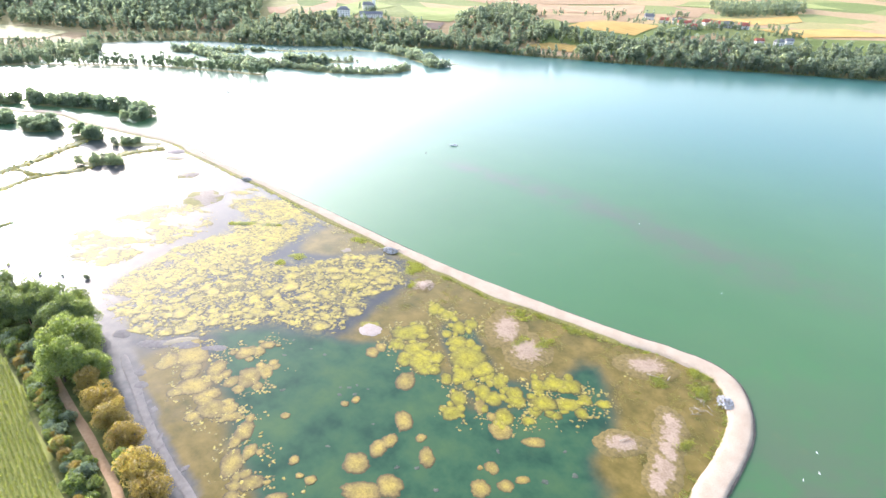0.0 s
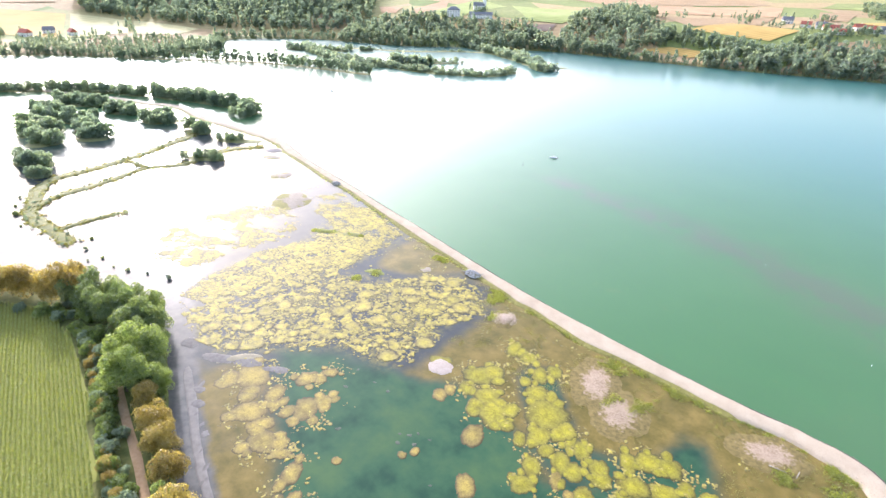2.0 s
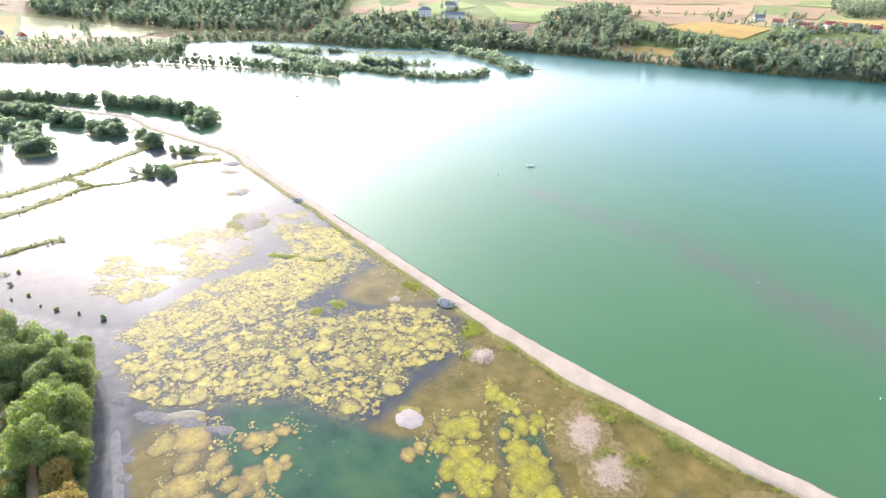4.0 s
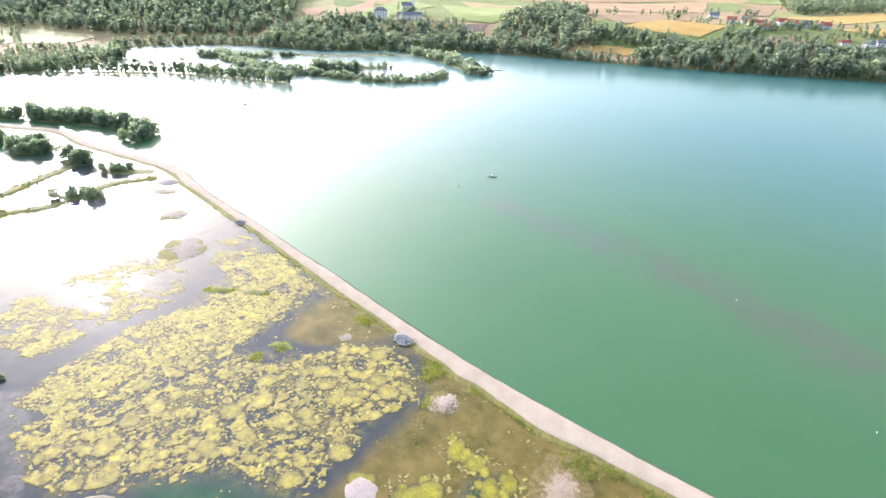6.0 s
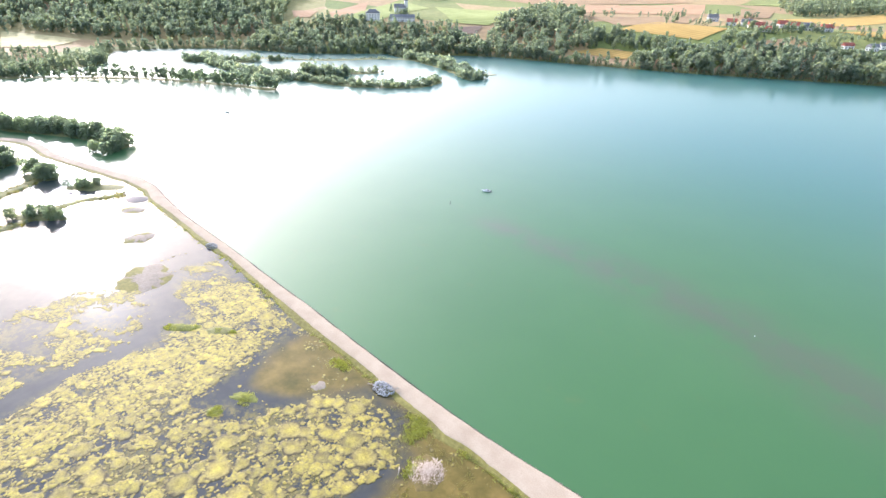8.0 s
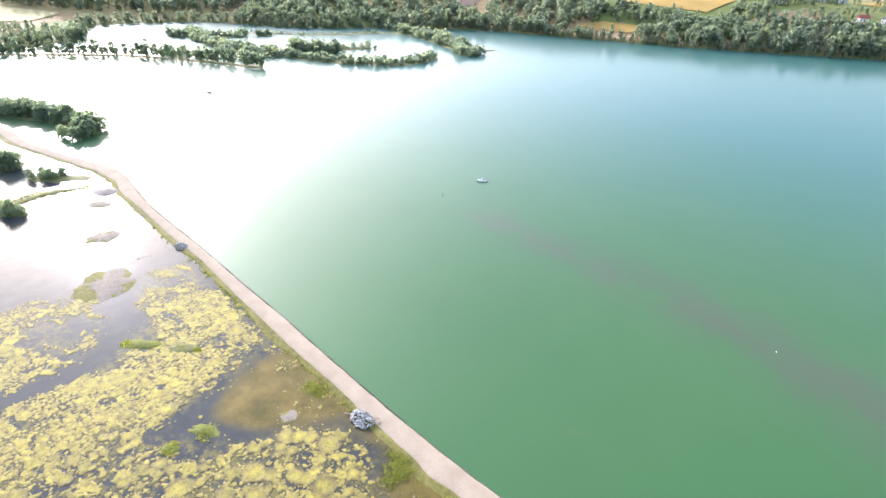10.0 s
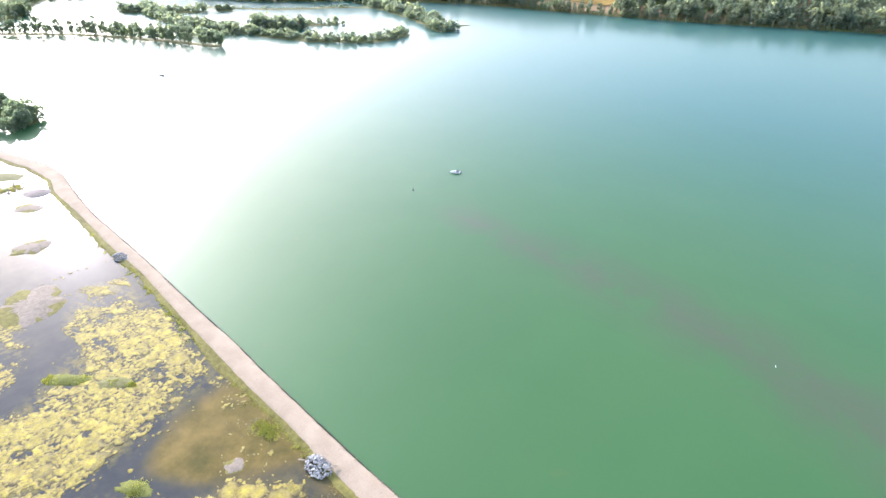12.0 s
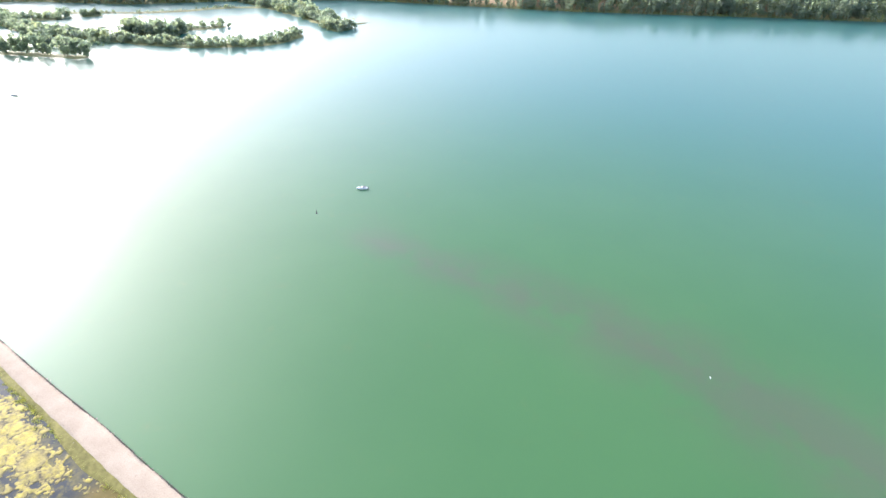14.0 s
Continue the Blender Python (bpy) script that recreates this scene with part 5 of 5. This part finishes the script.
def rock_pile(x, y, rx, ry, n, turn, label):
    ob = new("rock_pile")
    ob.matrix_basis = pose(x, y, 0.0, 0, 0, turn)
    for k in range(n):
        a, r = random.uniform(0, 6.28), math.sqrt(random.random())
        s = random.uniform(0.32, 0.66)
        z = 0.3 + 0.9 * (1 - r * r) * random.uniform(0.55, 1)
        part("rock", rocks[k % 4], ob, "", pose(rx * r * math.cos(a), ry * r * math.sin(a), z, random.uniform(0, 90), 0, random.uniform(0, 360)) @ Matrix.Scale(s, 4))
    return tagged(ob, label, "rock pile", "rock piles")


rock_pile(-140.4, 131.2, 3.4, 2.3, 280, 5, "pile of grey quarry stones on the gravel dam")
rock_pile(-248, 133.6, 3.0, 2.0, 190, 3, "pile of grey quarry stones on the dam's inner edge")
rock_pile(-15.8, 134.0, 2.8, 2.2, 200, -60, "pile of grey quarry stones at the dam's bend")


def log(x, y, z, length, turn, r=0.12, label="bleached driftwood log on the dam"):
    bm = bmesh.new()
    bmesh.ops.create_cone(bm, cap_ends=True, segments=8, radius1=r, radius2=r * 0.7, depth=length, matrix=Matrix.Rotation(math.pi / 2, 4, "Y"))
    for w in bm.verts:
        w.co.y += 0.06 * math.sin(w.co.x * 2)
    ob = part("driftwood_log", from_bm("driftwood_log", bm, DRIFT, True), None, "", pose(x, y, z, 0, 0, turn))
    return tagged(ob, label, "driftwood", "driftwood")


log(-138.0, 132.6, 0.95, 2.6, 70), log(-137.4, 132.9, 0.95, 2.2, 78), log(-143.5, 130.2, 0.35, 2.8, 35), log(-117.5, 117.0, 0.3, 2.2, -50), log(-29.5, 103.5, 0.45, 3.0, 60), log(-34, 131.0, 0.4, 3.6, 20), log(-30.5, 133, 0.35, 2.4, 95)
for k in range(16):
    log(-18.6 + random.uniform(-2.5, 1.5), 128 + random.uniform(-4, 4), 0.25 + random.uniform(0, 0.3), random.uniform(1.2, 3.2), random.uniform(0, 180), 0.06, "dead grey branch tangled on the muddy shore")
spots = []
for k in range(14000):
    q = random.choice((random.randrange(60, len(dam_line) - 4), random.randrange(len(dam_line) - 110, len(dam_line) - 4)))
    u = random.random()
    x, y = (dam_line[q] + nrm[q] * (random.gauss(2.62, 0.14) + wider[q])) * u + (dam_line[q + 1] + nrm[q + 1] * (random.gauss(2.62, 0.14) + wider[q + 1])) * (1 - u)
    spots.append((x, y, random.uniform(0.0, 0.2), random.uniform(0.2, 0.48)))
pebble = []
for v in range(4):
    co = np.array([(1, 0, 0), (-1, 0, 0), (0, 1, 0), (0, -1, 0), (0, 0, 0.8), (0, 0, -0.8)]) * 0.45 * np.random.default_rng(v).uniform(0.7, 1.3, (6, 1))
    pebble.append((co, np.array([(0, 2, 4), (2, 1, 4), (1, 3, 4), (3, 0, 4), (2, 0, 5), (1, 2, 5), (3, 1, 5), (0, 3, 5)])))
scatter("riprap", pebble, spots, simple("wet_stone", (0.09, 0.075, 0.06), (0.22, 0.18, 0.145), 1.5, 0.6), "dark wet stones along the dam's waterline", "stones", 6)


spots = []
for k in range(1800):
    q = random.randrange(60, len(dam_line) - 4)
    off = random.choice((random.gauss(2.1 + wider[q], 0.35), random.gauss(-2.4 + narrower[q], 0.35), random.uniform(-2, 2)))
    x, y = dam_line[q] + nrm[q] * off + np.array([random.uniform(-1, 1), 0])
    spots.append((x, y, 0.5 - 0.02 * abs(off), random.uniform(0.1, 0.3)))
scatter("crest_stones", pebble, spots, simple("dusty_stone", (0.15, 0.125, 0.10), (0.36, 0.30, 0.24), 1.5, 0.85), "scattered brownish stones on the gravel dam", "stones", 8)


# ---- dirt track ----
track = smooth_line([(-60, 7.5), (-80, 12), (-98, 15.5), (-104, 16.3), (-114, 16.9), (-122, 17.4), (-133, 17.8), (-149, 18.9), (-170, 21.5), (-184, 23)], 2)
me = ribbon("dirt_track", track, [(-1.1, -0.12), (-0.8, 0.05), (0, 0.09), (0.8, 0.05), (1.1, -0.12)], TRACK, 0.3, 8)
for v in me.vertices:
    v.co.z += height(v.co.x, v.co.y) + 0.03
tagged(part("dirt_track", me), "narrow reddish dirt track between trees and corn field", "track", kind="structure")


# ---- boats and buoys ----
def loft(sections, material, name, close=True):
    """A skin through cross-sections with the same number of corners."""
    n = len(sections[0])
    co = [p for s in sections for p in s]
    faces = [(a * n + k, a * n + (k + 1) % n, (a + 1) * n + (k + 1) % n, (a + 1) * n + k) for a in range(len(sections) - 1) for k in range(n)]
    bm = bmesh.new()
    vs = [bm.verts.new(p) for p in co]
    for q in faces:
        bm.faces.new([vs[i] for i in q])
    if close:
        bm.faces.new(vs[:n][::-1])
        bm.faces.new(vs[-n:])
    return from_bm(name, bm, material, False)


def motor_boat(x, y, turn, size, label):
    ob = new("motor_boat")
    ob.matrix_basis = pose(x, y, 0, 0, 0, turn) @ Matrix.Scale(size, 4)
    hull = []
    for px, w, low in ((-2.6, 0.95, -0.2), (-1.2, 1.05, -0.25), (0.4, 1.0, -0.25), (1.7, 0.7, -0.15), (2.5, 0.3, 0.1), (2.9, 0.04, 0.45)):
        hull.append([(px, -w, 0.7 + 0.05 * px), (px, -w * 0.75, low + 0.15), (px, 0, low), (px, w * 0.75, low + 0.15), (px, w, 0.7 + 0.05 * px)])
    part("hull", loft(hull, BOAT_WHITE, "hull"), ob)
    cab = [[(px, -w, 0.7), (px, -w * 0.85, h), (px, w * 0.85, h), (px, w, 0.7)] for px, w, h in ((-0.6, 0.75, 1.2), (0.5, 0.75, 1.25), (1.1, 0.65, 0.98), (1.9, 0.4, 0.8))]
    cabin = part("cabin", loft(cab, BOAT_WHITE, "cabin"), ob)
    part("windscreen", loft([[(0.45, -0.66, 1.2), (0.45, 0.66, 1.2), (0.5, 0.66, 1.3), (0.5, -0.66, 1.3)], [(1.12, -0.6, 0.95), (1.12, 0.6, 0.95), (1.18, 0.6, 1.04), (1.18, -0.6, 1.04)]], GLASS_DARK, "windscreen"), cabin, "dark glass windscreen")
    part("canopy", loft([[(px, -0.85, 1.1), (px, -0.6, 1.35), (px, 0.6, 1.35), (px, 0.85, 1.1)] for px in (-1.9, -0.4)], BLACK, "canopy"), ob, "dark canvas canopy")
    part("outboard_motor", loft([[(-2.75, -0.18, z), (-2.75, 0.18, z), (-3.15, 0.15, z), (-3.15, -0.15, z)] for z in (-0.3, 0.6, 1.0)], BLACK, "outboard_motor"), ob, "black outboard motor")
    return tagged(ob, label, "boat")


motor_boat(-216.2, 257.0, 222, 0.78, "small white cabin motor boat anchored on the lake")
motor_boat(-444.5, 233.0, 205, 0.75, "small pale motor boat far out on the lake")


def spin(profile, material, name, n=12):
    return loft([[(r * math.cos(6.2832 * k / n), r * math.sin(6.2832 * k / n), z) for k in range(n)] for z, r in profile], material, name)


marker = new("marker_post")
marker.matrix_basis = pose(-216.8, 232.6, 0)
part("post", spin([(-1.5, 0.10), (1.5, 0.09), (1.55, 0.03)], BLACK, "post"), marker)
part("float", spin([(-0.3, 0.1), (-0.2, 0.35), (0.15, 0.35), (0.3, 0.1)], BLACK, "float"), marker)
tagged(marker, "dark marker post standing in the lake", "marker post")
for x, y in [(5.8, 131.7), (7.5, 125.2), (5.2, 120.5), (-81.6, 228.3), (-34.9, 192)]:
    me = loft([[(px, r * math.cos(6.2832 * k / 10), r * math.sin(6.2832 * k / 10)) for k in range(10)] for px, r in ((-0.4, 0.03), (-0.34, 0.07), (0, 0.09), (0.34, 0.07), (0.4, 0.03))], BOAT_WHITE, "mooring_buoy")
    tagged(part("mooring_buoy", me, None, "", pose(x, y, 0.04, 0, 0, random.uniform(100, 140))), "white oblong mooring buoy floating on the lake", "buoy", "mooring buoys")


# ---- buildings ----
def box(sx, sy, sz, material, name):
    bm = bmesh.new()
    bmesh.ops.create_cube(bm, size=1, matrix=Matrix.Translation((0, 0, sz / 2)) @ Matrix.Diagonal((sx, sy, sz, 1)))
    bmesh.ops.bevel(bm, geom=bm.edges[:], offset=0.04, segments=1, affect="EDGES")
    return from_bm(name, bm, material)


def gable(sx, sy, tall, material, hip=0.0):
    e = 0.6
    lo, hi = -0.25, tall
    co = [(-sx / 2 - e, -sy / 2 - e, lo), (sx / 2 + e, -sy / 2 - e, lo), (sx / 2 + e, sy / 2 + e, lo), (-sx / 2 - e, sy / 2 + e, lo), (-sx / 2 - e + hip, 0, hi), (sx / 2 + e - hip, 0, hi)]
    bm = bmesh.new()
    vs = [bm.verts.new(p) for p in co]
    for q in ((0, 1, 5, 4), (2, 3, 4, 5), (1, 2, 5), (3, 0, 4), (3, 2, 1, 0)):
        bm.faces.new([vs[i] for i in q])
    return from_bm("roof", bm, material)


def house(name, x, y, sx, sy, tall, roof_tall, turn, tile, label, category="house", floors=2, hip=0.0, group="village houses"):
    ob = new(name)
    ob.matrix_basis = pose(x, y, height(x, y) - 0.3, 0, 0, turn)
    wall = part("wall", box(sx, sy, tall, PLASTER, "wall"), ob)
    roof = part("roof", gable(sx, sy, roof_tall, tile, hip), ob, "", pose(0, 0, tall))
    part("chimney", box(0.7, 0.7, 1.6, PLASTER, "chimney"), roof, "", pose(sx * 0.2, 0.6, roof_tall - 0.9))
    pane = box(1.1, 0.1, 1.4, GLASS_DARK, "window")
    n = max(2, int(sx / 3.2))
    for f in range(floors):
        for k in range(n):
            for s in (-1, 1):
                part("window", pane, wall, "", pose((k + 0.5) / n * sx - sx / 2, s * (sy / 2 + 0.02), 1.0 + f * 2.9))
        for s in (-1, 1):
            for k in (-1, 1):
                part("window", pane, wall, "", pose(s * (sx / 2 + 0.02), k * sy * 0.22, 1.0 + f * 2.9, 0, 0, 90))
    part("door", box(1.1, 0.12, 2.1, BARK, "door"), wall, "dark wooden door", pose(0.4, -sy / 2 - 0.03, 0.1))
    return tagged(ob, label, category, group)


house("manor", -712, 576, 19, 11, 10, 4.5, 50, GREY_TILE, "large white manor house with a grey hipped roof", "manor", 4, 6, "hilltop buildings")
house("manor_wing", -684, 606, 34, 9, 6, 3.5, 48, GREY_TILE, "long white outbuilding with a grey roof", "outbuilding", 2, 0, "hilltop buildings")
church = house("church", -722, 634, 16, 8, 8, 5, 55, GREY_TILE, "small white church with a slender tower", "church", 1, 0, "hilltop buildings")
tower = part("tower", box(4.5, 4.5, 17, PLASTER, "tower"), church, "", pose(9, 0, 0))
part("spire", spin([(0, 3.2), (2.5, 2.2), (4, 1.6), (8, 0.05)], GREY_TILE, "spire", 8), tower, "", pose(0, 0, 17))
for x, y, sx, sy, t, r, a, tile, say in [(-380, 913, 13, 9, 5.5, 4, 40, GREY_TILE, "white village house with a grey roof"), (-312, 884, 20, 9, 4, 3.6, 35, RED_TILE, "long village farmhouse with a red roof"), (-295, 862, 14, 8, 4, 3.2, 30, RED_TILE, "village house with a red roof"),
                                         (-291, 913, 14, 9, 5, 4, 60, RED_TILE, "village house with a red roof"), (-276, 905, 15, 9, 5, 4, 25, RED_TILE, "white village house with a red roof"), (-261, 912, 12, 9, 5.5, 4, 50, GREY_TILE, "white village house with a grey roof"),
                                         (-242, 920, 13, 9, 5, 4, 40, RED_TILE, "white village house with a red roof"), (-202, 858, 11, 7, 4, 3.2, 45, RED_TILE, "white house with a brown-red roof"), (-180, 868, 11, 8, 5, 3, 60, GREY_TILE, "tall white house above the lake"),
                                         (-171, 880, 9, 7, 4.5, 3, 30, GREY_TILE, "white house above the lake"), (-328, 893, 12, 8, 5, 4, 30, GREY_TILE, "white village house with a grey roof"), (-345, 888, 12, 8, 4.5, 4, 20, RED_TILE, "village house with a red roof"),
                                         (-899, 52, 14, 9, 5, 4, 30, RED_TILE, "pale farmhouse on the plain"), (-911, 78, 12, 9, 5, 4, 70, GREY_TILE, "pale farmhouse on the plain"), (-880, 100, 12, 8, 5, 4, 10, RED_TILE, "pale farmhouse on the plain")]:
    house("house", x, y, sx, sy, t, r, a, tile, say)
